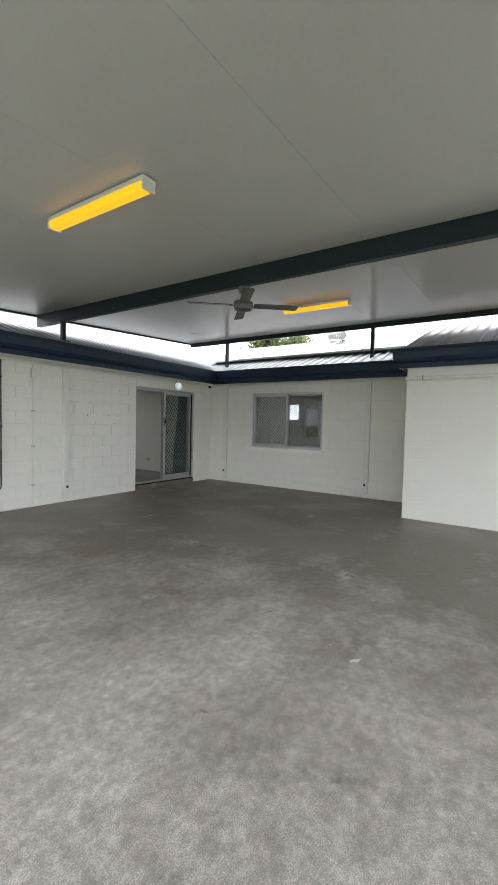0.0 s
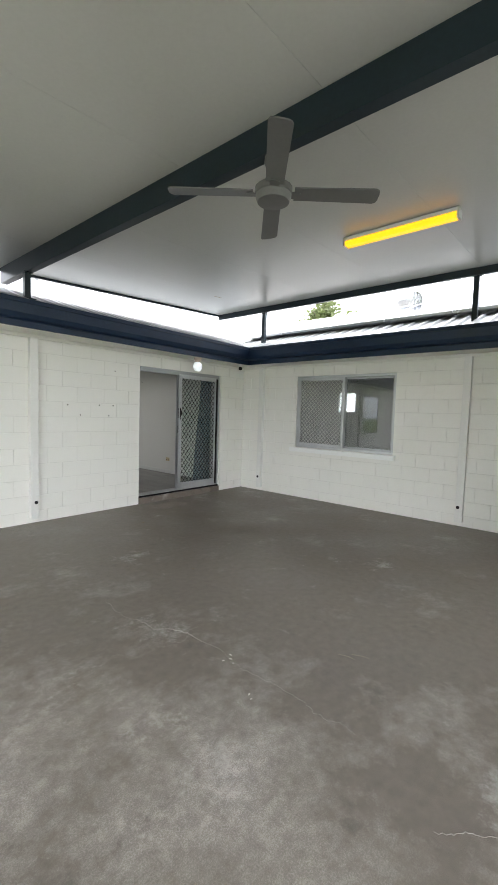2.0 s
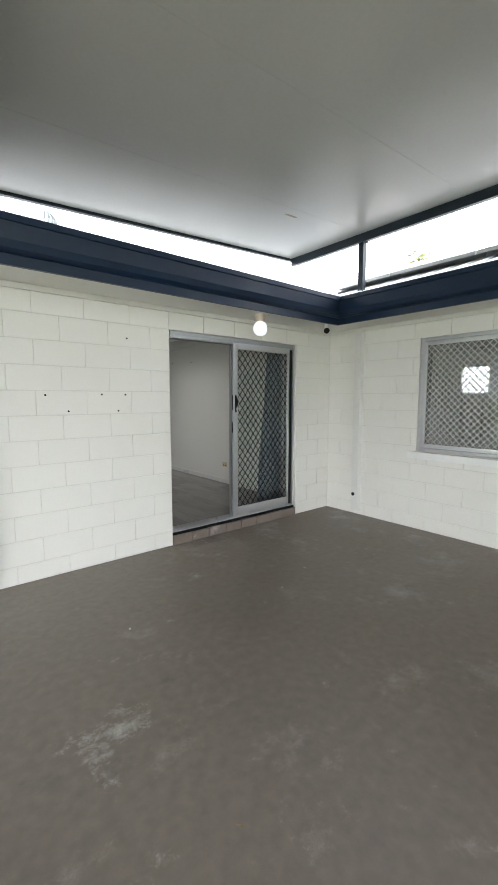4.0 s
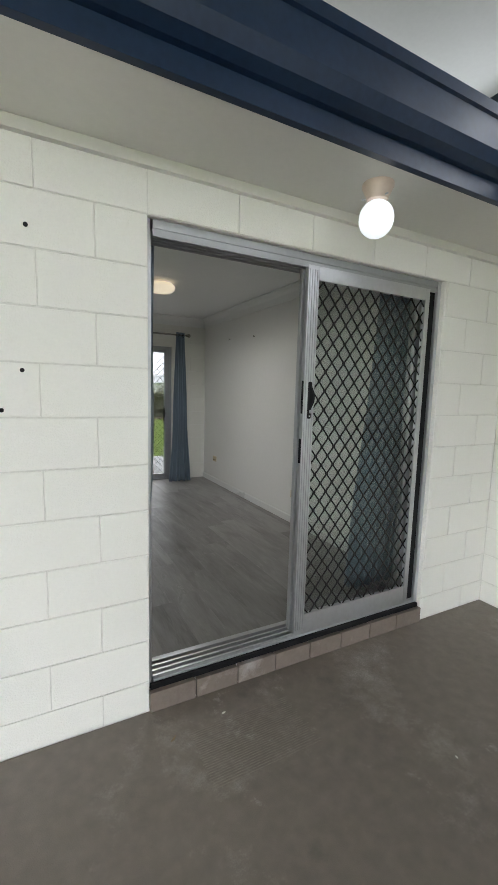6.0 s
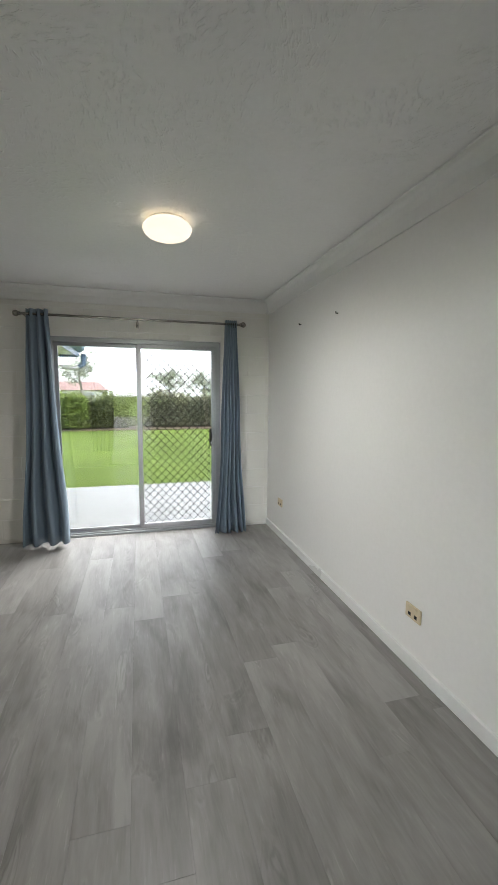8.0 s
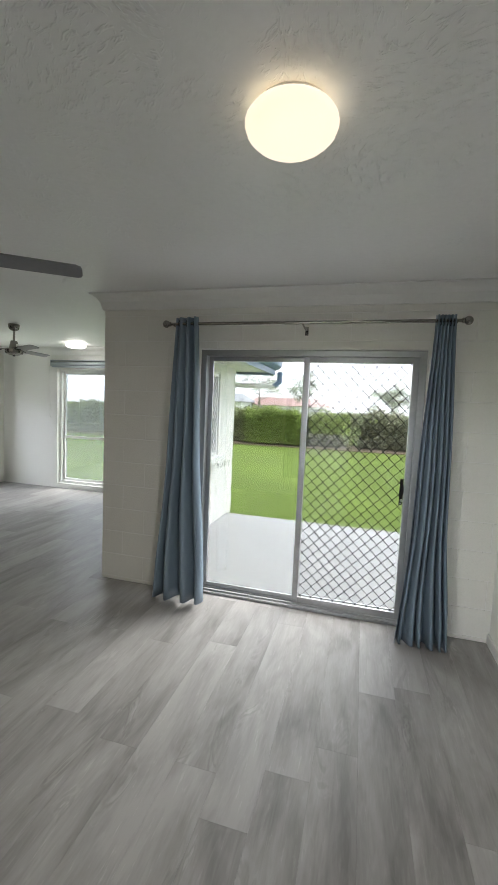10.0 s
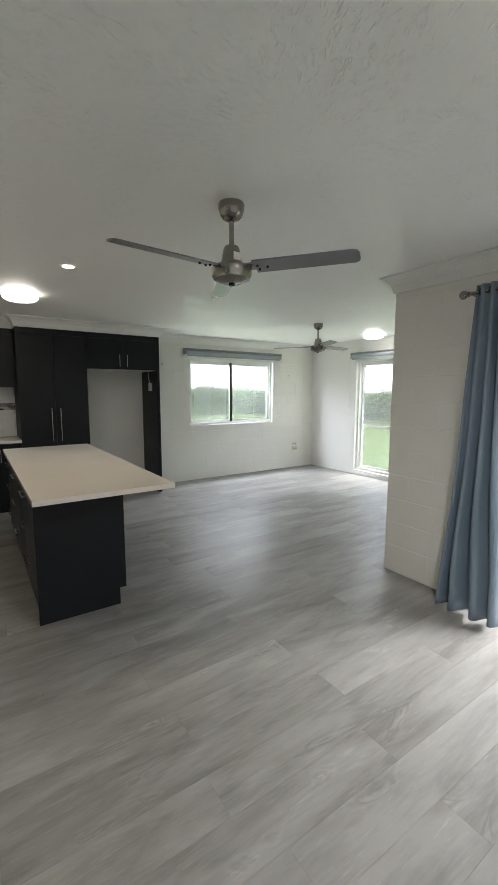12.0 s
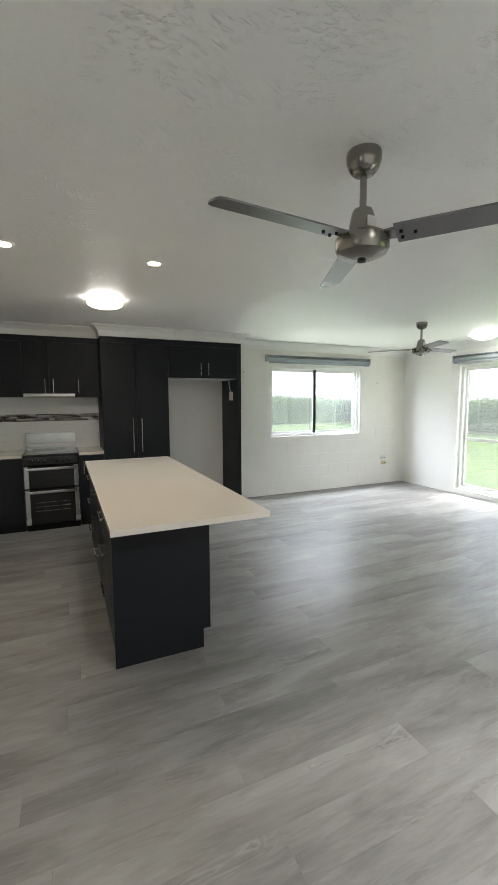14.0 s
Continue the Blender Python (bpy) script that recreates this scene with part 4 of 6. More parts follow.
# wing window, with screen and sill
w1 = thing("window_1", (2.5, -2.16, 0.9), "aluminium sliding window with one diamond security screen", "window", kind="structure")
sash("y", 2.44, 2.53, -3.05, -1.27, 0.9, 2.15, 0.035, M_ALU, w1, "window_frame")
s1 = sash("y", 2.425, 2.445, -2.2, -1.31, 0.94, 2.11, 0.045, M_ALU, w1, "screen_panel")
grille("y", 2.432, -2.155, -1.355, 0.985, 2.065, 0.068, 0.07, 0.009, 0.004, M_SCRW, s1)
s2 = sash("y", 2.47, 2.49, -2.2, -1.305, 0.935, 2.115, 0.035, M_ALU_D, w1, "glass_sash")
pane("y", 2.478, -2.165, -1.34, 0.97, 2.08, s2)
s2 = sash("y", 2.495, 2.515, -3.015, -2.17, 0.935, 2.115, 0.035, M_ALU_D, w1, "glass_sash")
pane("y", 2.503, -2.98, -2.205, 0.97, 2.08, s2)
part("window_sill", box(B(), 2.34, 2.45, -3.1, -1.2, 0.82, 0.895, 0.008), M_TRIM, w1)

# lounge window on to the terrace
w3 = thing("window_3", (-1.03, 6.1, 0.96), "white window with a pale diamond security screen facing the terrace", "window", kind="structure")
sash("y", -1.04, -0.97, WIN3[0], WIN3[1], WIN3[2], WIN3[3], 0.04, M_TRIM, w3, "window_frame")
grille("y", -0.985, WIN3[0] + 0.04, WIN3[1] - 0.04, WIN3[2] + 0.04, WIN3[3] - 0.04, 0.085, 0.1, 0.014, 0.005, M_TRIM, w3)
pane("y", -1.02, WIN3[0] + 0.04, WIN3[1] - 0.04, WIN3[2] + 0.04, WIN3[3] - 0.04, w3, glass("dusky_glass", (0.35, 0.37, 0.38)))
part("window_sill", box(B(), -0.965, -0.86, WIN3[0] - 0.06, WIN3[1] + 0.06, 0.885, 0.955, 0.01), M_TRIM, w3)

for y in (6.72, 6.88, 7.04, 7.2):
    bm = lathe(B(), [(0.03, 0.0), (0.045, 0.0), (0.045, 0.01), (0.03, 0.01), (0.03, 0.0)], (0, 0, 0), 24)
    bmesh.ops.rotate(bm, verts=bm.verts, cent=(0, 0, 0), matrix=Euler((0, radians(90), 0)).to_matrix())
    bmesh.ops.translate(bm, verts=bm.verts, vec=(-0.95, y, 0.8))
    t = thing("wall_vent", (-0.95, y, 0.8), "small round white vent ring on the terrace wall", "vent", group="terrace wall vents")
    part("ring", bm, M_PVC, t)

M_SCRD = mat("dark_grey_screen_bar", (0.06, 0.065, 0.07), 0.5)
# lounge west window and tall north window
w2 = thing("window_2", (-5.3, 5.26, 1.05), "white framed sliding window with a pale diamond screen on one half", "window", kind="structure")
sash("y", -5.37, -5.24, WINK[0], WINK[1], WINK[2], WINK[3], 0.04, M_TRIM, w2, "window_frame")
s2 = sash("y", -5.32, -5.295, WINK[0] + 0.04, 5.28, 1.09, 2.12, 0.035, M_TRIM, w2, "glass_sash")
pane("y", -5.31, WINK[0] + 0.075, 5.245, 1.125, 2.085, s2, M_DUSTY)
s2 = sash("y", -5.29, -5.265, 5.22, WINK[1] - 0.04, 1.09, 2.12, 0.035, M_TRIM, w2, "glass_sash")
pane("y", -5.28, 5.255, WINK[1] - 0.075, 1.125, 2.085, s2, M_DUSTY)
part("mullion", box(B(), -5.262, -5.235, 5.215, 5.25, 1.09, 2.12, 0.003), M_BLACK, w2, "dark interlock stile")
grille("y", -5.35, WINK[0] + 0.04, 5.26, 1.09, 2.12, 0.085, 0.1, 0.012, 0.004, M_SCRD, w2)
w4 = thing("window_4", (-3.1, 7.28, 0.2), "tall white framed lounge window with a mid rail", "window", kind="structure")
sash("x", 7.2, 7.32, WING[0], WING[1], WING[2], WING[3], 0.045, M_TRIM, w4, "window_frame")
for a, b, y in ((-4.015, -3.08, 7.25), (-3.13, -2.185, 7.28)):
    s2 = sash("x", y, y + 0.025, a, b, 0.245, 2.125, 0.04, M_TRIM if y < 7.27 else M_ALU_D, w4, "glass_sash")
    part("mid_rail", box(B(), a + 0.04, b - 0.04, y, y + 0.025, 0.98, 1.03, 0.004), M_TRIM, s2)
    pane("x", y + 0.01, a + 0.04, b - 0.04, 1.03, 2.085, s2, M_DUSTY)
    pane("x", y + 0.01, a + 0.04, b - 0.04, 0.285, 0.98, s2, M_DUSTY)
grille("x", 7.31, -3.1, -2.185, 0.245, 2.125, 0.085, 0.1, 0.01, 0.004, M_SCRW, w4)

# room behind the wing window
bm = box(B(), 2.6, 6.0, -4.6, 0.3, 0.0, 0.1)
struct("floor_wing", bm, M_PLANK, "grey floor of the wing room", "floor")
struct("ceiling_wing", box(B(), 2.6, 6.0, -4.6, 0.3, 2.5, 2.56), M_WALL, "white wing room ceiling", "ceiling")
# the wide southern opening is unseen, added to let light into the room
struct("wall_wing_back", wall_cells(B(), "y", 5.9, 6.0, -4.6, 0.3, 0, 2.5, [(-3.9, -2.3, 1.0, 2.1), (-0.75, -0.2, 1.55, 2.1)]), M_WALL, "white wing room wall with a window and an added unseen light opening", "wall")
struct("wall_wing_south", box(B(), 2.6, 6.0, -4.7, -4.6, 0, 2.5), M_WALL, "white wing room side wall", "wall")
struct("wall_wing_north", box(B(), 2.6, 6.0, 0.3, 0.4, 0, 2.5), M_WALL, "white wing room side wall", "wall")
# the southern gap is added to pass that light to the front room
struct("wall_wing_inner", wall_cells(B(), "y", 4.2, 4.3, -4.6, 0.3, 0.1, 2.5, [(-1.75, -0.3, 0.1, 2.2), (-4.4, -2.7, 0.1, 2.3)]), M_WALL, "white inner partition with a doorway and an added light opening", "wall")
w5 = thing("window_5", (5.95, -2.1, 1.0), "small white window with a diamond screen across the wing room, plus an added unseen one", "window", kind="structure")
# first entry frames the added light opening, second the small far window
for ya, yb, za in ((-3.9, -2.3, 1.0), (-0.75, -0.2, 1.55)):
    sash("y", 5.92, 5.98, ya, yb, za, 2.1, 0.04, M_TRIM, w5, "window_frame")
    grille("y", 5.985, ya + 0.04, yb - 0.04, za + 0.04, 2.06, 0.09, 0.1, 0.012, 0.004, M_ALU, w5)
    pane("y", 5.95, ya + 0.04, yb - 0.04, za + 0.04, 2.06, w5, M_CLEAR)

# ---- patio things ----
for x, y, zb, zt, n in ((-1.67, -0.1, 2.745, 3.063, 0), (2.4, -0.49, 2.735, roof_z(2.4) - 0.1, 1), (2.4, -4.06, 2.735, roof_z(2.4) - 0.1, 1)):
    t = thing("roof_post", (x, y, zb), "short dark steel post holding the carport roof above the house roof", "post", group="carport roof posts")
    part("post", box(B(), x - 0.033, x + 0.033, y - 0.033, y + 0.033, zb, zt, 0.004), M_STEEL, t)
    part("base_plate", box(B(), x - 0.08, x + 0.08, y - 0.08, y + 0.08, zb - 0.02, zb + 0.012, 0.003), M_STEEL, t)
    part("top_plate", box(B(), x - 0.05, x + 0.05, y - 0.05, y + 0.05, zt - 0.008, zt + 0.001), M_STEEL, t)


def downpipe(x, y, axis, sgn, label):
    # square pipe on a wall face; sgn: the way out from the wall
    t = thing("downpipe", (x, y, 0.05), label, "downpipe", group="white downpipes")
    def bx(w0, w1, d0, d1, z0, z1, bev=0.0):
        return box(B(), x + w0, x + w1, y + sgn * d0, y + sgn * d1, z0, z1, bev) if axis == "x" else box(B(), x + sgn * d0, x + sgn * d1, y + w0, y + w1, z0, z1, bev)
    part("pipe", bx(-0.048, 0.048, 0.0, 0.075, 0.06, 2.316, 0.008), M_PVC, t)
    for z in (0.35, 1.95):
        part("strap", bx(-0.052, 0.052, 0.0, 0.079, z, z + 0.02, 0.002), M_PVC, t)
    c = (x + 0.012, y + sgn * 0.068, 0.27) if axis == "x" else (x + sgn * 0.068, y + 0.012, 0.27)
    e = (c[0], c[1] + sgn * 0.015, c[2]) if axis == "x" else (c[0] + sgn * 0.015, c[1], c[2])
    part("outlet", cyl(B(), c, e, 0.022, seg=16), M_BLACK, t, "black round outlet hole")
    return t


downpipe(-1.58, 0.0, "x", -1, "white painted square downpipe on the block wall")
downpipe(2.42, -0.5, "y", -1, "white painted square downpipe near the inside corner")
downpipe(2.42, -4.03, "y", -1, "white painted square downpipe beside the window")

cd = thing("electrical_conduit", (-2.13, -0.02, 0.0), "white electrical conduit with a junction box on the block wall", "conduit")
part("conduit_pipe", tube(B(), [(-2.13, -0.015, 2.32), (-2.13, -0.015, 0.0)], 0.014), M_PVC, cd)
part("junction_box", box(B(), -2.17, -2.09, -0.06, 0.0, 2.08, 2.24, 0.008), M_PVC, cd)
for z in (0.35, 0.98, 1.55):
    part("clip", box(B(), -2.155, -2.105, -0.032, 0.0, z, z + 0.018, 0.002), M_ALU_D, cd)
for cx, zt in ((-2.62, 0.34), (-2.7, 0.53)):
    bm = tube(B(), [(cx, -0.012, 2.316), (cx, -0.012, zt + 0.05), (cx - 0.012, -0.012, zt + 0.015), (cx - 0.05, -0.012, zt), (-3.4, -0.012, zt - 0.01)], 0.0085)
    cb = thing("cable", (cx, -0.012, zt), "black cable clipped down the block wall", "cable", group="wall cables")
    part("sheath", bm, M_BLACK, cb)
    for z in (1.3, 2.05):
        part("clip", box(B(), cx - 0.016, cx + 0.016, -0.026, 0.0, z, z + 0.016, 0.002), M_BLACK, cb)
    part("clip", box(B(), cx - 0.14, cx - 0.124, -0.026, 0.0, zt - 0.018, zt + 0.018, 0.002), M_BLACK, cb)
# low conduit along the foot of the wall
ft = thing("foot_conduit", (-3.0, -0.01, 0.0), "white conduit along the foot of the block wall", "conduit")
part("conduit_pipe", tube(B(), [(-2.13, -0.016, 0.014), (-3.9, -0.016, 0.014)], 0.014), M_PVC, ft)
w6 = thing("window_6", (-3.4, -0.01, 0.94), "white framed window with dark glass at the end of the block wall", "window", kind="structure")
sash("x", -0.03, -0.002, -4.0, -2.86, 0.94, 2.14, 0.028, M_TRIM, w6, "window_frame")
sash("x", -0.024, -0.006, -3.972, -2.888, 0.968, 2.112, 0.02, M_BLACK, w6, "glass_sash")
pane("x", -0.016, -3.952, -2.908, 0.988, 2.092, w6)
part("blind", box(B(), -3.952, -2.908, -0.009, -0.005, 0.988, 2.092), M_STEEL, w6, "dark drawn blind")

# solar panels in a row above the wing roof
M_SOLAR = mat("dark_solar_glass", (0.012, 0.016, 0.03), 0.1, var=0.1, rvar=0.03)
solar = None
for k in range(5):
    ya = -0.66 - 1.01 * k
    sp = thing("solar_panel", (3.5, ya + 0.5, 3.2), "dark glass solar panel with a silver frame on the wing roof", "solar panel", group="solar panels")
    for nm, x0, x1, y0, y1, d0, d1, mt in (("glass_face", 2.74, 4.23, ya + 0.02, ya + 0.975, 0.115, 0.128, M_SOLAR), ("frame", 2.72, 2.74, ya, ya + 0.995, 0.09, 0.132, M_ALU), ("frame", 4.23, 4.25, ya, ya + 0.995, 0.09, 0.132, M_ALU), ("frame", 2.74, 4.23, ya, ya + 0.02, 0.09, 0.132, M_ALU), ("frame", 2.74, 4.23, ya + 0.975, ya + 0.995, 0.09, 0.132, M_ALU), ("mount_rail", 3.0, 3.04, ya, ya + 1.0, 0.02, 0.088, M_ALU_D), ("mount_rail", 3.9, 3.94, ya, ya + 1.0, 0.02, 0.088, M_ALU_D)):
        bm = box(B(), x0, x1, y0, y1, d0, d1)
        for v in bm.verts:
            v.co.z += 2.61 + 0.37 * (v.co.x - 1.92)
        part(nm, bm, mt, sp, smooth=False)

gl = thing("globe_light", (0.91, -0.302, 2.358), "round white glowing globe light under the soffit", "light")
part("base", lathe(B(), [(0, 0.0), (0.066, 0.0), (0.066, -0.014), (0.06, -0.026), (0.048, -0.05), (0.044, -0.066), (0, -0.066)], (0.91, -0.302, 2.358)), mat("beige_plastic", (0.62, 0.5, 0.42), 0.5), gl, "beige plastic base")
bm = B()
bmesh.ops.create_uvsphere(bm, u_segments=32, v_segments=20, radius=0.074, matrix=Matrix.Translation((0.91, -0.302, 2.217)) @ Matrix.Diagonal((1, 1, 1.05, 1)))
M_GLOBE = emit("opal_globe_glow", (0.9, 0.96, 1.0), 0.11)
part("globe", bm, M_GLOBE, gl, "glowing opal glass globe")
for k in range(3):
    a = 2.1 * k + 0.4
    part("screw", cyl(B(), (0.91 + 0.052 * math.cos(a), -0.302 + 0.052 * math.sin(a), 2.297), (0.91 + 0.066 * math.cos(a), -0.302 + 0.066 * math.sin(a), 2.297), 0.004, seg=8), M_ALU_D, gl)

sc = thing("security_camera", (1.84, -0.42, 2.358), "small dark dome security camera under the soffit", "camera")
part("mount", cyl(B(), (1.84, -0.42, 2.358), (1.84, -0.42, 2.3), 0.03, seg=20), M_PVC, sc)
bm = B()
bmesh.ops.create_uvsphere(bm, u_segments=20, v_segments=12, radius=0.034, matrix=Matrix.Translation((1.83, -0.43, 2.275)))
part("dome", bm, M_BLACK, sc)


def tube_light(x, y0, y1, label):
    zt = roof_z(x) - 0.012
    t = thing("tube_light", (x, (y0 + y1) / 2, zt), label, "light", group="yellow tube lights")
    part("housing", box(B(), x - 0.06, x + 0.06, y0, y1, zt - 0.035, zt, 0.004), M_TRIM, t, "white metal housing")
    bm = B()
    prof = [(-0.055, -0.035), (-0.055, -0.06), (-0.035, -0.085), (0.035, -0.085), (0.055, -0.06), (0.055, -0.035)]
    a = [bm.verts.new((x + p, y0 + 0.02, zt + q)) for p, q in prof]
    b = [bm.verts.new((x + p, y1 - 0.02, zt + q)) for p, q in prof]
    for k in range(6):
        bm.faces.new((a[k], a[(k + 1) % 6], b[(k + 1) % 6], b[k]))
    bm.faces.new(a)
    bm.faces.new(b[::-1])
    bmesh.ops.recalc_face_normals(bm, faces=bm.faces)
    part("diffuser", bm, M_YELLOW, t, "glowing amber diffuser")
    for y in (y0, y1 - 0.019):
        part("end_cap", box(B(), x - 0.058, x + 0.058, y, y + 0.019, zt - 0.09, zt - 0.036, 0.004), M_TRIM, t)
    return t


M_YELLOW = emit("amber_diffuser_glow", (1.0, 0.42, 0.008), 0.36)
tube_light(-3.64, -4.31, -3.12, "white batten light with a glowing amber diffuser on the carport ceiling")
tube_light(0.36, -4.33, -3.2, "white batten light with a glowing amber diffuser on the carport ceiling")


def blade_mesh(bm, c, ang, r0, r1, w0, w1, z, pitch, th=0.008):
    # one fan blade with a rounded tip, from r0 to r1
    out = [(r0, -w0 / 2), (r1 - w1 * 0.25, -w1 / 2), (r1 - w1 * 0.06, -w1 * 0.4), (r1, -w1 * 0.2), (r1, w1 * 0.25), (r1 - w1 * 0.05, w1 * 0.42), (r1 - w1 * 0.2, w1 / 2), (r0, w0 / 2)]
    ca, sa = math.cos(ang), math.sin(ang)
    top, bot = [], []
    for r, s in out:
        x, y = c[0] + r * ca - s * sa, c[1] + r * sa + s * ca
        zz = z + s * math.tan(pitch)
        top.append(bm.verts.new((x, y, zz + th / 2)))
        bot.append(bm.verts.new((x, y, zz - th / 2)))
    bm.faces.new(top)
    bm.faces.new(bot[::-1])
    n = len(out)
    for k in range(n):
        bm.faces.new((top[k], bot[k], bot[(k + 1) % n], top[(k + 1) % n]))
    bmesh.ops.recalc_face_normals(bm, faces=bm.faces)
    return bm


M_FANG = mat("grey_white_fan_plastic", (0.13, 0.13, 0.125), 0.45, var=0.08)
fx, fy, fz = -1.627, -3.74, 3.065
pf = thing("ceiling_fan", (fx, fy, fz), "grey four-blade ceiling fan hanging from the carport beam", "ceiling fan")
part("canopy", lathe(B(), [(0, 0), (0.062, 0), (0.064, -0.03), (0.05, -0.065), (0.02, -0.075), (0, -0.075)], (fx, fy, fz)), M_FANG, pf)
part("rod", cyl(B(), (fx, fy, fz - 0.07), (fx, fy, fz - 0.16), 0.012), M_FANG, pf)
part("motor", lathe(B(), [(0, -0.14), (0.03, -0.145), (0.05, -0.16), (0.1, -0.17), (0.118, -0.185), (0.118, -0.222), (0.112, -0.228), (0.112, -0.245), (0.1, -0.27), (0.04, -0.278), (0, -0.278)], (fx, fy, fz)), M_FANG, pf)
for k in range(4):
    a = radians(-50 + 90 * k)
    bl = part("blade", blade_mesh(B(), (fx, fy), a, 0.13, 0.66, 0.11, 0.125, fz - 0.215, -0.16), M_FANG, pf)
    part("blade_bracket", blade_mesh(B(), (fx, fy), a, 0.09, 0.17, 0.05, 0.06, fz - 0.225, -0.16, 0.006), M_FANG, bl)

# conduit along the laundry wall head, with a hook
pp = thing("wall_pipe", (1.0, -7.0, 2.22), "white pipe running along the top of the laundry wall", "pipe")
part("pipe", tube(B(), [(1.0, -5.03, 2.2), (1.0, -8.9, 2.2)], 0.03), M_PVC, pp)
for y in (-5.3, -6.6, -7.9):
    part("saddle", box(B(), 0.965, 1.045, y, y + 0.02, 2.165, 2.235, 0.003), M_ALU_D, pp)


def vent(x, y, z):
    t = thing("roof_vent", (x, y, z), "silver spinning roof ventilator", "vent", group="roof ventilators")
    part("neck", cyl(B(), (x, y, z - 0.15), (x, y, z + 0.12), 0.15), M_ALU, t)
    bm = B()
    n = 22
    for k in range(n):
        a0, a1 = 2 * math.pi * k / n, 2 * math.pi * (k + 0.8) / n
        pts = []
        for j in range(7):
            u = j / 6
            r = 0.15 + 0.1 * math.sin(math.pi * (0.12 + 0.76 * u))
            zz = z + 0.12 + 0.28 * u
            pts.append((bm.verts.new((x + r * math.cos(a0 + u * 0.3), y + r * math.sin(a0 + u * 0.3), zz)), bm.verts.new((x + (r - 0.03) * math.cos(a1 + u * 0.3), y + (r - 0.03) * math.sin(a1 + u * 0.3), zz))))
        for p, q in zip(pts, pts[1:]):
            bm.faces.new((p[0], p[1], q[1], q[0]))
    part("vanes", bm, M_ALU, t)
    part("cap", lathe(B(), [(0, 0.45), (0.1, 0.44), (0.17, 0.41), (0.17, 0.4), (0, 0.4)], (x, y, z)), M_ALU, t)
    return t


vent(-0.2, 3.6, 3.93)
vent(4.9, -2.3, 3.62)

st = thing("ceiling_tape", (1.28, -0.34, roof_z(1.28)), "strip of browned tape stuck to the carport ceiling", "tape")
part("strip", sloped_bar(1.2, 1.36, -0.38, -0.355, -0.004, -0.001), mat("browned_tape", (0.4, 0.34, 0.24), 0.6, var=0.2), st)

# holes drilled in the block wall
for x, z in ((-0.456, 1.522), (-0.672, 1.522), (-0.955, 1.38), (-0.526, 1.377), (-1.129, 1.514), (-0.428, 2.025)):
    t = thing("wall_plug", (x, 0, z), "small dark wall plug set in the white blocks", "wall plug", group="wall plugs")
    part("plug", cyl(B(), (x, 0.01, z), (x, -0.005, z), 0.008, seg=10), M_BLACK, t)

# ---- indoors: trims ----
CP = [(0.0, 0.0), (0.0, -0.125), (0.011, -0.125), (0.018, -0.102), (0.028, -0.064), (0.05, -0.033), (0.072, -0.017), (0.092, -0.011), (0.092, 0.0)]


def cornice(name, pts, label):
    # pts: corner points of the wall line; each with the inward mitre direction
    bm = sweep(B(), [(a, ZC + z) for a, z in CP], [(lambda a, p=p, d=d: (p[0] + d[0] * a, p[1] + d[1] * a)) for p, d in pts])
    return struct(name, bm, M_TRIM, label, "cornice")


cornice("trim_cornice_dining", [((1.93, 0.2), (-1, 0)), ((1.93, 4.24), (-1, -1)), ((-1.11, 4.24), (-1, -1)), ((-1.11, 7.15), (-1, -1)), ((-5.2, 7.15), (1, -1)), ((-5.2, 3.705), (1, 0))], "white coved plaster cornice round dining and lounge")
cornice("trim_cornice_kitchen", [((-4.72, 3.7), (1, 1)), ((-4.72, 1.87), (1, -1)), ((-4.985, 1.87), (1, -1)), ((-4.985, 0.2), (1, 0))], "white coved cornice above the kitchen cabinets")
cornice("trim_cornice_south", [((-4.985, 0.2), (0, 1)), ((1.93, 0.2), (0, 1))], "white coved cornice over the patio door wall")
struct("baseboard", box(B(), 1.914, 1.93, 0.21, 4.236, ZF, ZF + 0.07, 0.003), M_TRIM, "low white skirting board on the dining wall", "skirting")
struct("wall_south_lining", wall_cells(B(), "x", 0.2, 0.212, -5.34, 1.93, ZF, ZC - 0.125, [(0.0, 1.78, 0.0, 2.15)]), M_WALL, "white inner lining of the patio door wall", "wall")


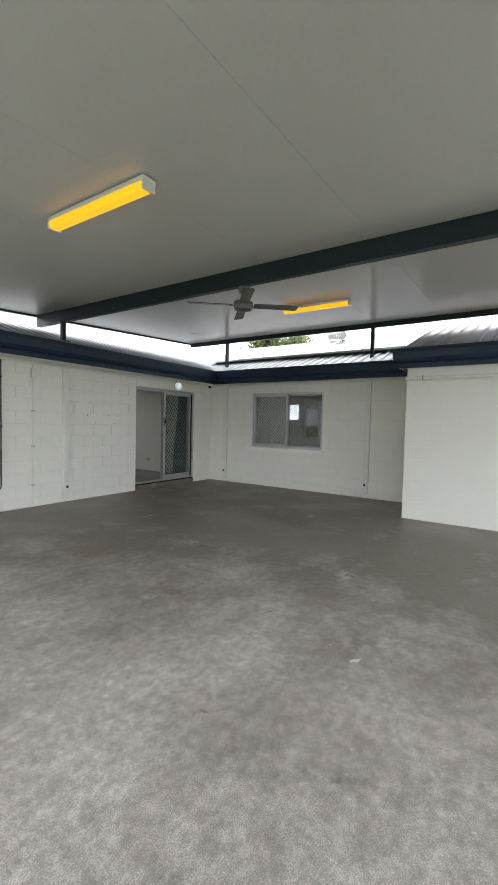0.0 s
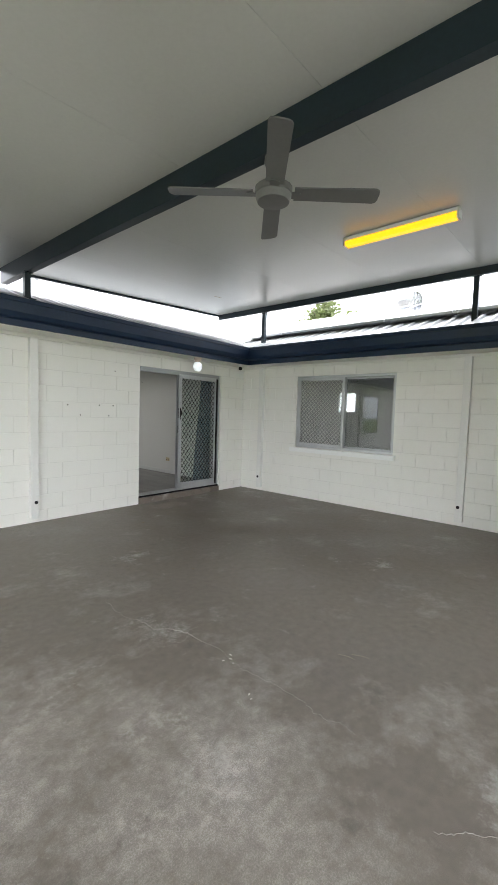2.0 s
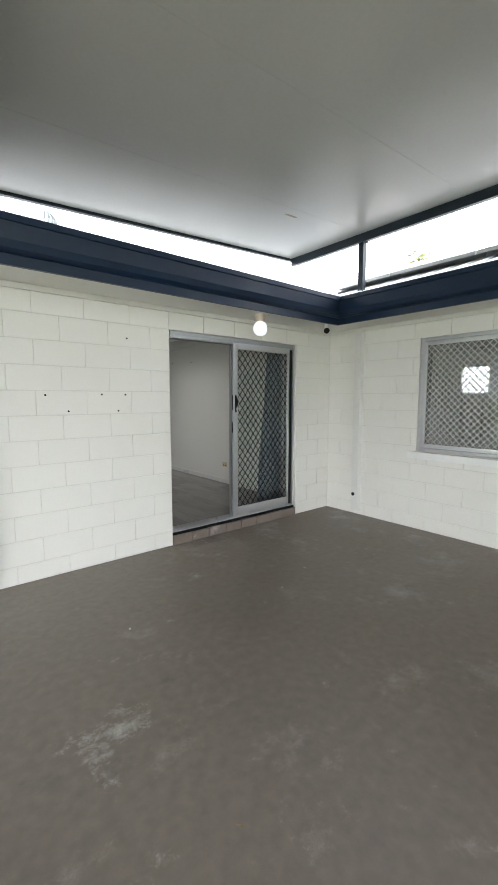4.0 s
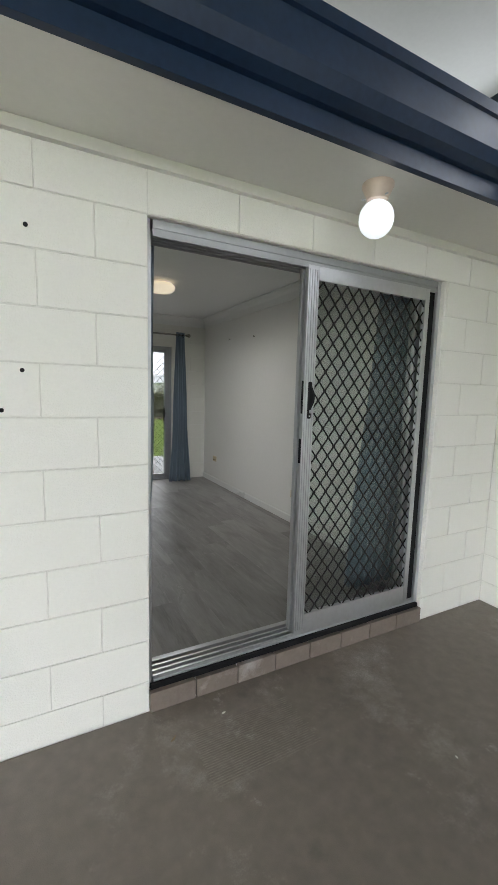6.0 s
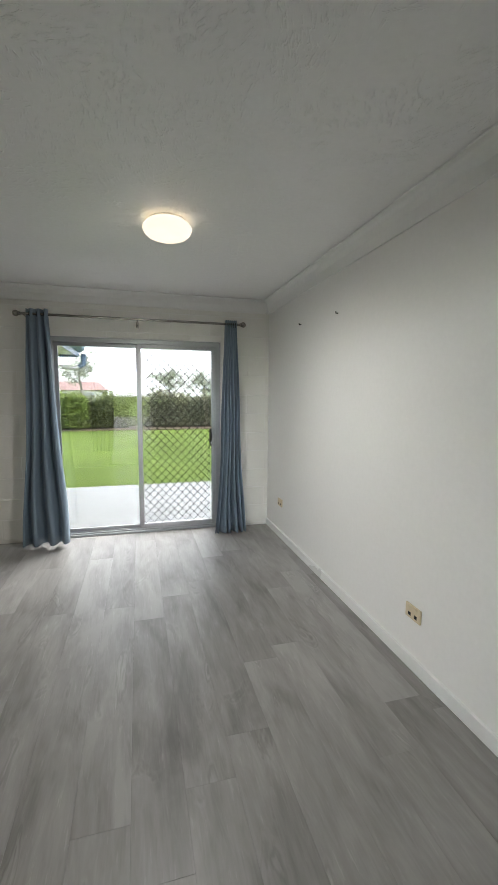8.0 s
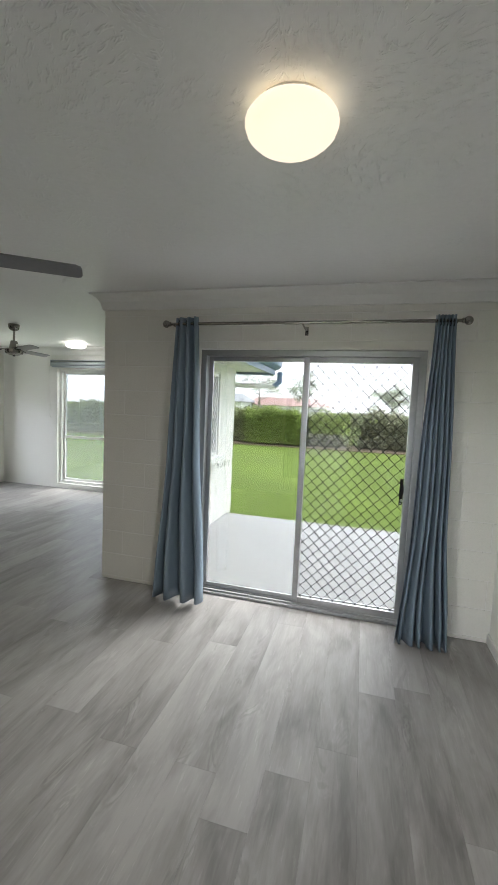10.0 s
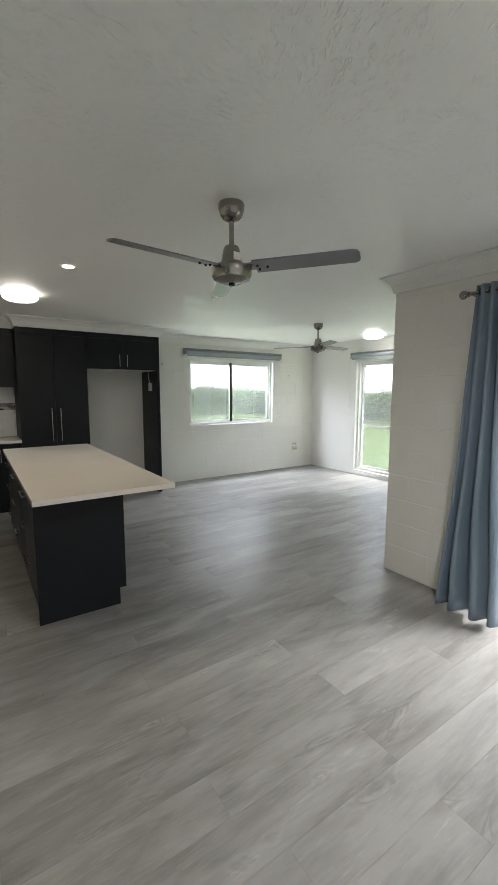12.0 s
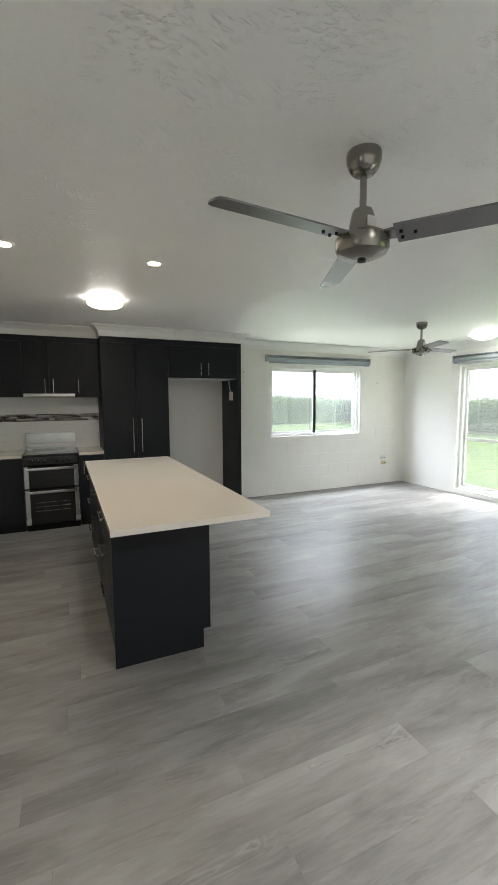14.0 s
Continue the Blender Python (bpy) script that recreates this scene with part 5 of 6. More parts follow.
# ---- curtains ----
def curtain(xt0, xt1, xb0, xb1, y, zt, zb, folds, amp, label, seed, mtl=None, hem=0.0):
    t = thing("curtain", ((xb0 + xb1) / 2, y, zb), label, "curtain", group="slate blue curtains")
    bm = B()
    r = random.Random(seed)
    ph = [r.uniform(-0.35, 0.35) for _ in range(folds + 2)]
    nu, nv = folds * 10, 26
    rows = []
    for j in range(nv + 1):
        v = j / nv
        row = []
        for i in range(nu + 1):
            u = i / nu
            w = v ** 1.15
            a, b = xt0 + (xb0 - xt0) * w, xt1 + (xb1 - xt1) * w
            k = u * folds
            sh = ph[int(k)] * (1 - k % 1) + ph[int(k) + 1] * (k % 1)
            s = math.sin(2 * math.pi * (k + sh * v))
            s = math.copysign(abs(s) ** 0.75, s)
            am = amp * (0.55 + 0.75 * v + 0.25 * math.sin(3 * v + 5 * u + seed))
            x = a + (b - a) * u + 0.012 * math.sin(9 * v + 4 * u + seed) * v
            row.append(bm.verts.new((x, y + am * s, zt + (zb - zt) * v + hem * u * v)))
        rows.append(row)
    for p, q in zip(rows, rows[1:]):
        for k in range(nu):
            bm.faces.new((p[k], p[k + 1], q[k + 1], q[k]))
    c = part("fabric", bm, mtl or M_CURTAIN, t, smooth=True)
    md = c.modifiers.new("thickness", "SOLIDIFY")
    md.thickness = 0.003
    for k in range(folds):
        u = (k + 0.5) / folds
        bm = lathe(B(), [(0.02, -0.004), (0.028, 0.0), (0.02, 0.004)], (0, 0, 0), 16)
        bmesh.ops.rotate(bm, verts=bm.verts, cent=(0, 0, 0), matrix=Euler((0, radians(90), 0)).to_matrix())
        bmesh.ops.translate(bm, verts=bm.verts, vec=(xt0 + (xt1 - xt0) * u, y, zt - 0.045))
        part("eyelet", bm, M_NICKEL, t, "metal eyelet")
    return t


curtain(-0.36, -0.185, -0.47, -0.085, 4.03, 2.285, 0.155, 3, 0.042, "slate blue satin curtain drawn to the side of the garden door", 3)
curtain(1.405, 1.52, 1.31, 1.625, 4.03, 2.275, 0.135, 6, 0.032, "slate blue satin curtain gathered beside the garden door", 8)
curtain(-0.3, 0.105, -0.3, 0.09, 0.3, 2.3, 0.44, 5, 0.03, "slate blue curtain at the edge of the patio door", 5)
curtain(1.6, 1.86, 1.44, 1.86, 0.33, 2.3, 0.15, 7, 0.035, "slate blue curtain behind the patio screen door", 11)


def rod(x0, x1, y, z, wall, label):
    t = thing("curtain_rod", ((x0 + x1) / 2, y, z), label, "curtain rod")
    part("pole", cyl(B(), (x0, y, z), (x1, y, z), 0.011), M_NICKEL, t)
    for x, s in ((x0, -1), (x1, 1)):
        bm = B()
        bmesh.ops.create_uvsphere(bm, u_segments=20, v_segments=14, radius=0.027, matrix=Matrix.Translation((x + s * 0.035, y, z)))
        cyl(bm, (x, y, z), (x + s * 0.012, y, z), 0.017)
        part("finial", bm, M_NICKEL, t, "ball finial")
    for x in (x0 + 0.03, (x0 + x1) / 2, x1 - 0.03):
        bm = tube(B(), [(x, y, z - 0.012), (x, y + (wall - y) * 0.5, z - 0.02), (x, wall, z - 0.02)], 0.006)
        box(bm, x - 0.012, x + 0.012, wall - 0.004 if wall > y else wall, wall if wall > y else wall + 0.004, z - 0.05, z + 0.01)
        part("bracket", bm, M_NICKEL, t)
    return t


rod(-0.405, 1.555, 4.03, 2.24, 4.24, "slim brushed metal curtain rod with ball finials over the garden door")
rod(-0.35, 1.88, 0.315, 2.255, 0.212, "slim brushed metal curtain rod over the patio door")

# ---- ceiling lights and fans ----
M_OYSTER = emit("opal_dome_glow", (1.0, 0.87, 0.66), 0.095)
M_OYSTER2 = emit("cool_opal_dome_glow", (1.0, 0.96, 0.9), 0.6)


def oyster(x, y, r, m, label, k=1.0):
    t = thing("ceiling_light", (x, y, ZC), label, "light", group="round ceiling lights")
    part("base", lathe(B(), [(0, 0), (r * 0.74, 0), (r * 0.76, -0.022), (0, -0.022)], (x, y, ZC)), M_TRIM, t)
    part("dome", lathe(B(), [(r * 0.78, -0.012), (r * 0.9, -0.012 - 0.014 * k), (r * 0.98, -0.012 - 0.032 * k), (r * 0.99, -0.012 - 0.045 * k), (r * 0.94, -0.012 - 0.066 * k), (r * 0.8, -0.012 - 0.088 * k), (r * 0.58, -0.012 - 0.102 * k), (r * 0.3, -0.012 - 0.11 * k), (0, -0.012 - 0.112 * k)], (x, y, ZC)), m, t, "glowing opal dome")
    return t


oyster(0.748, 2.465, 0.139, M_OYSTER, "round warm glowing ceiling light in the dining area", 0.85)
oyster(-3.39, 1.82, 0.15, emit("bright_opal_dome_glow", (1.0, 0.95, 0.87), 0.6), "round bright white ceiling light over the kitchen", 0.6)
oyster(-3.34, 6.7, 0.15, M_OYSTER2, "round bright white ceiling light in the lounge", 0.6)
for x, y in ((-2.25, 2.025), (-2.25, 1.18)):
    t = thing("downlight", (x, y, ZC), "small recessed glowing downlight with a white rim", "light", group="kitchen downlights")
    part("rim", lathe(B(), [(0.034, 0.0), (0.055, 0.0), (0.053, -0.006), (0.036, -0.008), (0.034, -0.002)], (x, y, ZC)), M_TRIM, t)
    part("lens", lathe(B(), [(0, -0.004), (0.035, -0.004), (0.035, 0.0)], (x, y, ZC)), emit("downlight_glow", (1.0, 0.84, 0.6), 14), t, "glowing lens")


def nickel_fan(x, y, start, label):
    t = thing("ceiling_fan", (x, y, ZC), label, "ceiling fan", group="nickel ceiling fans")
    c = (x, y, ZC)
    part("canopy", lathe(B(), [(0, 0), (0.06, 0), (0.063, -0.008), (0.062, -0.03), (0.054, -0.055), (0.04, -0.072), (0.022, -0.08), (0, -0.08)], c), M_NICKEL, t)
    part("rod", cyl(B(), (x, y, ZC - 0.075), (x, y, ZC - 0.21), 0.0125), M_NICKEL, t)
    m = part("motor", lathe(B(), [(0, -0.195), (0.034, -0.197), (0.04, -0.21), (0.052, -0.275), (0.054, -0.285), (0.09, -0.29), (0.098, -0.3), (0.098, -0.335), (0.09, -0.35), (0.05, -0.368), (0.018, -0.372), (0, -0.372)], c), M_NICKEL, t)
    part("cap", lathe(B(), [(0, -0.371), (0.016, -0.371), (0.014, -0.38), (0, -0.381)], c), M_BLACK, m)
    part("rating_label", box(B(), x + 0.051, x + 0.053, y - 0.02, y + 0.02, ZC - 0.27, ZC - 0.235), M_TRIM, m)
    for k in range(3):
        a = radians(start + 120 * k)
        b = part("blade", blade_mesh(B(), (x, y), a, 0.12, 0.61, 0.11, 0.105, ZC - 0.3, -0.2, 0.006), M_BLADE, t)
        part("blade_arm", blade_mesh(B(), (x, y), a, 0.07, 0.2, 0.05, 0.07, ZC - 0.297, -0.2, 0.008), M_NICKEL, b)
        for rr, s in ((0.14, 0.018), (0.14, -0.018), (0.185, 0.0)):
            px, py = x + rr * math.cos(a) - s * math.sin(a), y + rr * math.sin(a) + s * math.cos(a)
            zz = ZC - 0.3 - s * math.tan(0.2)
            part("screw", cyl(B(), (px, py, zz - 0.012), (px, py, zz - 0.003), 0.006, seg=8), M_BLACK, b)
    return t


M_BLADE = mat("satin_nickel_blade", (0.25, 0.245, 0.255), 0.3, metal=0.75, var=0.06, rvar=0.05)
nickel_fan(-0.745, 2.48, 156, "brushed nickel three-blade ceiling fan over the dining area")
nickel_fan(-3.1, 5.29, 95, "brushed nickel three-blade ceiling fan in the lounge")


# ---- wall fittings ----
def outlet(x, y, z, axis, sgn, label, mtl):
    t = thing("power_outlet", (x, y, z), label, "power outlet", group="power outlets")
    f = (lambda a0, a1, d0, d1, z0, z1, b=0.0: box(B(), x + sgn * d0, x + sgn * d1, y + a0, y + a1, z0, z1, b)) if axis == "x" else (lambda a0, a1, d0, d1, z0, z1, b=0.0: box(B(), x + a0, x + a1, y + sgn * d0, y + sgn * d1, z0, z1, b))
    part("plate", f(-0.058, 0.058, 0, 0.011, z - 0.037, z + 0.037, 0.004), mtl, t)
    for a in (-0.035, 0.022):
        part("switch", f(a, a + 0.013, 0.011, 0.016, z + 0.012, z + 0.028, 0.002), mtl, t)
    for a in (-0.03, 0.018):
        part("socket", f(a - 0.004, a + 0.016, 0.0105, 0.012, z - 0.022, z - 0.004), M_BLACK, t)
    return t


M_CREAM = mat("cream_plastic", (0.66, 0.56, 0.38), 0.4, var=0.05)
outlet(1.93, 1.71, 0.425, "x", -1, "cream double power outlet on the smooth dining wall", M_CREAM)
outlet(1.93, 3.8, 0.475, "x", -1, "cream power outlet low on the dining wall", M_CREAM)
outlet(-5.2, 6.7, 0.5, "x", 1, "cream power outlet on the lounge wall", M_CREAM)
outlet(-5.2, 6.69, 0.6, "x", 1, "white data outlet above the lounge power outlet", M_PVC)
t = thing("plug_lead", (-5.17, 6.8, 0.48), "short white lead hanging from the lounge outlet", "cable")
part("lead", tube(B(), [(-5.185, 6.74, 0.5), (-5.15, 6.79, 0.485), (-5.15, 6.86, 0.48), (-5.17, 6.9, 0.47)], 0.005), M_PVC, t)
for x, y, z in ((-5.19, 3.93, 2.05), (-5.19, 6.5, 1.92), (1.925, 2.67, 2.12), (1.925, 3.35, 2.15)):
    t = thing("wall_hook", (x, y, z), "small nail hook driven into the white wall", "hook", group="wall hooks")
    s = 1 if x < 0 else -1
    part("hook", tube(B(), [(x - s * 0.012, y, z), (x + s * 0.012, y, z), (x + s * 0.014, y, z + 0.012)], 0.004, 8), M_BLACK, t)


def roller_blind(plane, t0, a0, a1, z, sgn, chain, label):
    t = thing("roller_blind", (t0, (a0 + a1) / 2, z) if plane == "y" else ((a0 + a1) / 2, t0, z), label, "blind", group="grey roller blinds")
    def at(a, d, zz):
        return (t0 + sgn * d, a, zz) if plane == "y" else (a, t0 + sgn * d, zz)
    def bx(p, q, d0, d1, z0, z1, b=0.0):
        return box(B(), t0 + sgn * d0, t0 + sgn * d1, p, q, z0, z1, b) if plane == "y" else box(B(), p, q, t0 + sgn * d0, t0 + sgn * d1, z0, z1, b)
    part("pelmet", bx(a0, a1, 0.0, 0.085, z - 0.005, z + 0.01, 0.003), M_BLIND, t)
    part("roll", cyl(B(), at(a0 + 0.02, 0.045, z - 0.05), at(a1 - 0.02, 0.045, z - 0.05), 0.037, seg=24), M_BLIND, t)
    part("bottom_rail", bx(a0 + 0.03, a1 - 0.03, 0.066, 0.08, z - 0.115, z - 0.085, 0.005), M_BLIND, t)
    for a in (a0, a1 - 0.012):
        part("bracket", bx(a, a + 0.012, 0.0, 0.08, z - 0.09, z - 0.004, 0.003), M_BLIND, t)
    p = []
    for k in range(15):
        u = k / 14
        p.append(at(chain + 0.025 * math.sin(math.pi * u) * (1 if u < 0.5 else 1), 0.03, z - 0.08 - 0.85 * math.sin(math.pi * u / 2)))
    part("chain", tube(B(), p, 0.003, 6), M_PVC, t)
    part("chain_weight", cyl(B(), at(chain + 0.025, 0.03, z - 0.93), at(chain + 0.025, 0.03, z - 0.97), 0.009, 0.006, 10), M_PVC, t)
    return t


M_BLIND = mat("grey_blind_fabric", (0.3, 0.33, 0.35), 0.55, var=0.06)
roller_blind("y", -5.2, 4.3, 6.28, 2.31, 1, 4.28, "rolled-up grey roller blind above the lounge window")
roller_blind("x", 7.15, -4.14, -2.08, 2.3, -1, -4.2, "rolled-up grey roller blind above the tall lounge window")

# ---- kitchen ----
FX, BX = -4.72, -5.34


def bar_handle(p, q, out, parent):
    p, q, o = Vector(p), Vector(q), Vector(out)
    bm = cyl(B(), p + o, q + o, 0.0055, seg=12)
    for e in (p.lerp(q, 0.1), p.lerp(q, 0.9)):
        cyl(bm, e, e + o, 0.0045, seg=8)
    return part("handle", bm, M_INOX, parent, "slim brushed steel bar handle")


def front(x, y0, y1, z0, z1, parent, hy=None, hz=None, ln=0.16, name="door"):
    d = part(name, box(B(), x, x + 0.018, y0 + 0.0015, y1 - 0.0015, z0 + 0.0015, z1 - 0.0015, 0.0015), M_CAB, parent)
    if hy is not None:
        bar_handle((x + 0.018, hy, hz - ln / 2), (x + 0.018, hy, hz + ln / 2), (0.03, 0, 0), d)
    return d


def carcass(name, loc, label, x0, x1, y0, y1, z0, z1):
    t = thing(name, loc, label, "cabinet", group="charcoal kitchen cabinets")
    part("body", box(B(), x0, x1, y0, y1, z0, z1), M_CAB, t)
    return t


# tall pantry
t = carcass("pantry_cabinet", (-5.0, 2.27, ZF), "tall charcoal pantry cabinet with paired doors", BX, FX - 0.018, 1.87, 2.68, ZF + 0.1, ZC - 0.126)
part("kickboard", box(B(), BX, FX - 0.06, 1.87, 2.68, ZF, ZF + 0.1), M_CAB, t)
part("filler", box(B(), FX - 0.018, FX, 1.87, 2.68, 2.33, ZC - 0.126), M_CAB, t)
front(FX - 0.018, 1.87, 2.275, ZF + 0.1, 2.33, t, 2.225, 1.2, 0.42)
front(FX - 0.018, 2.275, 2.68, ZF + 0.1, 2.33, t, 2.33, 1.2, 0.42)
# bridge over the fridge space
t = carcass("bridge_cabinet", (-5.0, 3.18, 1.92), "charcoal overhead cabinet across the fridge space", BX, FX - 0.018, 2.684, 3.64, 1.925, ZC - 0.126)
part("filler", box(B(), FX - 0.018, FX, 2.684, 3.64, 2.33, ZC - 0.126), M_CAB, t)
part("underside", box(B(), BX + 0.02, FX - 0.03, 2.69, 3.63, 1.918, 1.924), M_TRIM, t, "white underside")
front(FX - 0.018, 2.684, 3.162, 1.925, 2.33, t, 3.11, 2.04)
front(FX - 0.018, 3.162, 3.64, 1.925, 2.33, t, 3.215, 2.04)
t = thing("fridge_end_panel", (-5.0, 3.66, ZF), "tall charcoal end panel beside the fridge space", "panel")
part("panel", box(B(), BX, FX, 3.642, 3.69, ZF, ZC - 0.126, 0.001), M_CAB, t)
t = thing("power_outlet", (-4.95, 3.64, 1.72), "white power outlet on the fridge end panel", "power outlet", group="power outlets")
part("plate", box(B(), -4.99, -4.9, 3.615, 3.642, 1.63, 1.75, 0.006), M_PVC, t)
part("lead", tube(B(), [(-4.95, 3.625, 1.75), (-4.96, 3.61, 1.82), (-5.0, 3.62, 1.9)], 0.006), M_PVC, t)
# upper cabinets
UX = FX - 0.265
ups = [(0.2, 0.62), (0.62, 1.02), (1.02, 1.3), (1.3, 1.58), (1.58, 1.866)]
for (a, b), h in zip(ups, ("r", "l", "r", "l", "l")):
    t = carcass("upper_cabinet", (-5.15, (a + b) / 2, 1.67), "charcoal wall cabinet with a steel bar handle", BX, UX - 0.018, a, b, 1.68 if not 1.0 < a < 1.4 else 1.73, ZC - 0.126)
    part("filler", box(B(), UX - 0.018, UX, a, b, 2.33, ZC - 0.126), M_CAB, t)
    front(UX - 0.018, a, b, 1.675 if not 1.0 < a < 1.4 else 1.72, 2.33, t, b - 0.045 if h == "r" else a + 0.045, 1.81)
t = thing("rangehood", (-5.1, 1.3, 1.68), "slim stainless slide-out rangehood under the wall cabinets", "rangehood")
part("body", box(B(), BX, UX - 0.02, 1.025, 1.575, 1.685, 1.728), M_INOX, t)
part("slide_front", box(B(), UX - 0.02, UX + 0.05, 1.02, 1.58, 1.685, 1.715, 0.004), M_INOX, t)
# base cabinets and worktops
for a, b in ((0.2, 0.6), (0.6, 0.985), (1.585, 1.866)):
    t = carcass("base_cabinet", (-5.0, (a + b) / 2, ZF), "charcoal base cabinet under the pale worktop", BX, FX - 0.018, a, b, ZF + 0.1, 0.985)
    part("kickboard", box(B(), BX, FX - 0.06, a, b, ZF, ZF + 0.1), M_CAB, t)
    front(FX - 0.018, a, b, ZF + 0.1, 0.98, t, a + 0.05, 0.84)
for a, b in ((0.2, 0.985), (1.585, 1.868)):
    t = thing("worktop", (-5.0, (a + b) / 2, 0.985), "pale stone worktop beside the cooker", "worktop")
    part("slab", box(B(), BX + 0.012, FX + 0.01, a, b, 0.987, 1.02, 0.003), M_STONE, t)

# freestanding cooker
ck = thing("cooker", (-5.0, 1.285, ZF), "black and stainless freestanding cooker with two glass oven doors", "cooker")
Y0, Y1 = 0.992, 1.578
part("body", box(B(), BX + 0.02, FX - 0.02, Y0, Y1, ZF + 0.02, 1.0, 0.003), M_BLACK, ck)
M_BGLASS = mat("black_oven_glass", (0.008, 0.008, 0.009), 0.08, var=0.1, rvar=0.03)
part("hob", box(B(), BX + 0.03, FX + 0.005, Y0, Y1, 1.0, 1.018, 0.004), M_BGLASS, ck, "black ceramic hob")
part("backguard", box(B(), BX + 0.015, BX + 0.05, Y0, Y1, 1.0, 1.225, 0.006), M_INOX, ck, "stainless splash panel")
cp = part("control_panel", box(B(), FX - 0.02, FX + 0.012, Y0, Y1, 0.9, 0.998, 0.004), M_BGLASS, ck)
for k in (0, 1, 2, 4, 5, 6):
    y = Y0 + 0.1 + k * 0.064
    kn = part("knob", cyl(B(), (FX + 0.012, y, 0.945), (FX + 0.035, y, 0.945), 0.017, 0.014, 18), M_BLACK, cp)
    part("pointer", box(B(), FX + 0.034, FX + 0.038, y - 0.003, y + 0.003, 0.945, 0.962), M_INOX, kn)
for z0, z1 in ((0.63, 0.885), (0.2, 0.615)):
    d = part("oven_door", box(B(), FX - 0.02, FX + 0.012, Y0 + 0.006, Y1 - 0.006, z0, z1, 0.004), M_BGLASS, ck, "black glass oven door")
    for y in (Y0 + 0.006, Y1 - 0.056):
        part("side_trim", box(B(), FX + 0.012, FX + 0.02, y, y + 0.05, z0, z1, 0.003), M_INOX, d)
    bm = box(B(), FX + 0.035, FX + 0.055, Y0 + 0.03, Y1 - 0.03, z1 - 0.045, z1 - 0.012, 0.008)
    for y in (Y0 + 0.07, Y1 - 0.09):
        box(bm, FX + 0.01, FX + 0.04, y, y + 0.02, z1 - 0.04, z1 - 0.016)
    part("handle", bm, M_INOX, d, "wide stainless door handle")
for k in range(3):
    z = 0.36 + 0.05 * k
    part("rack", tube(B(), [(FX + 0.014, Y0 + 0.11, z), (FX + 0.014, Y1 - 0.11, z)], 0.003, 6), M_INOX, ck)
part("plinth", box(B(), BX + 0.05, FX - 0.03, Y0 + 0.01, Y1 - 0.01, ZF, ZF + 0.075), M_BLACK, ck)

# island bench
il = thing("kitchen_island", (-2.8, 1.93, ZF), "charcoal kitchen island with drawers along one side", "island")
IX0, IX1 = -3.9, -1.77
part("carcass", box(B(), IX0, IX1 - 0.018, 1.668, 2.2, ZF + 0.11, 0.985), M_CAB, il)
bm = B()
v = [(1.65, ZF), (2.17, ZF), (2.17, ZF + 0.12), (2.215, ZF + 0.12), (2.215, 0.985), (1.65, 0.985)]
fa = [bm.verts.new((IX1, y, z)) for y, z in v]
fb = [bm.verts.new((IX1 - 0.018, y, z)) for y, z in v]
bm.faces.new(fa)
bm.faces.new(fb[::-1])
for k in range(6):
    bm.faces.new((fa[k], fb[k], fb[(k + 1) % 6], fa[(k + 1) % 6]))
bmesh.ops.recalc_face_normals(bm, faces=bm.faces)
part("end_panel", bm, M_CAB, il)
part("kickboard", box(B(), IX0, IX1 - 0.02, 1.71, 2.15, ZF, ZF + 0.11), M_CAB, il)
part("back_panel", box(B(), IX0, IX1 - 0.018, 2.2, 2.214, ZF + 0.12, 0.985), M_CAB, il)
for c in range(3):
    xa = IX1 - 0.02 - 0.7 * (c + 1)
    for z0, z1 in ((ZF + 0.11, 0.5), (0.5, 0.76), (0.76, 0.98)):
        d = part("drawer", box(B(), xa + 0.002, xa + 0.698, 1.65, 1.668, z0 + 0.0015, z1 - 0.0015, 0.0015), M_CAB, il)
        bar_handle((xa + 0.25, 1.65, z1 - 0.06), (xa + 0.45, 1.65, z1 - 0.06), (0, -0.032, 0), d)
it = thing("island_worktop", (-2.7, 2.06, 0.985), "glossy cream stone worktop overhanging the charcoal island", "worktop")
part("slab", box(B(), -3.95, -1.47, 1.62, 2.475, 0.987, 1.02, 0.002), M_STONE, it)

# splashback tiles with a dark mosaic band
M_TILE = mat("white_glazed_tile", (0.74, 0.74, 0.72), 0.15, var=0.03, rnd=0.2, rvar=0.04)
M_GROUT = mat("pale_grout", (0.55, 0.54, 0.52), 0.85)
M_MOS = [mat("mosaic_dark", (0.02, 0.02, 0.022), 0.15), mat("mosaic_grey", (0.2, 0.19, 0.18), 0.2), mat("mosaic_brown", (0.09, 0.065, 0.05), 0.2), mat("mosaic_pale", (0.5, 0.48, 0.44), 0.2)]
sp = struct("wall_splashback", box(B(), BX, BX + 0.006, 0.2, 1.868, 1.02, 1.7), M_GROUT, "white tiled splashback with a dark mosaic strip", "splashback")
r = random.Random(4)
for z0, z1, off in ((1.02, 1.12, 0.0), (1.122, 1.222, 0.15), (1.224, 1.324, 0.0), (1.326, 1.372, 0.15), (1.467, 1.567, 0.0), (1.569, 1.669, 0.15)):
    y = 0.2 - off
    while y < 1.868:
        a, b = max(y, 0.2), min(y + 0.298, 1.867)
        if b - a > 0.02:
            part("tile", box(B(), BX + 0.006, BX + 0.012, a, b, z0, z1), M_TILE, sp, smooth=False)
        y += 0.3
for k in range(6):
    z = 1.375 + k * 0.015
    y = 0.2
    while y < 1.86:
        w = r.uniform(0.05, 0.16)
        part("mosaic_tile", box(B(), BX + 0.006, BX + 0.013, y, min(y + w - 0.002, 1.866), z, z + 0.0135), r.choice(M_MOS + M_MOS[:2]), sp, smooth=False)
        y += w

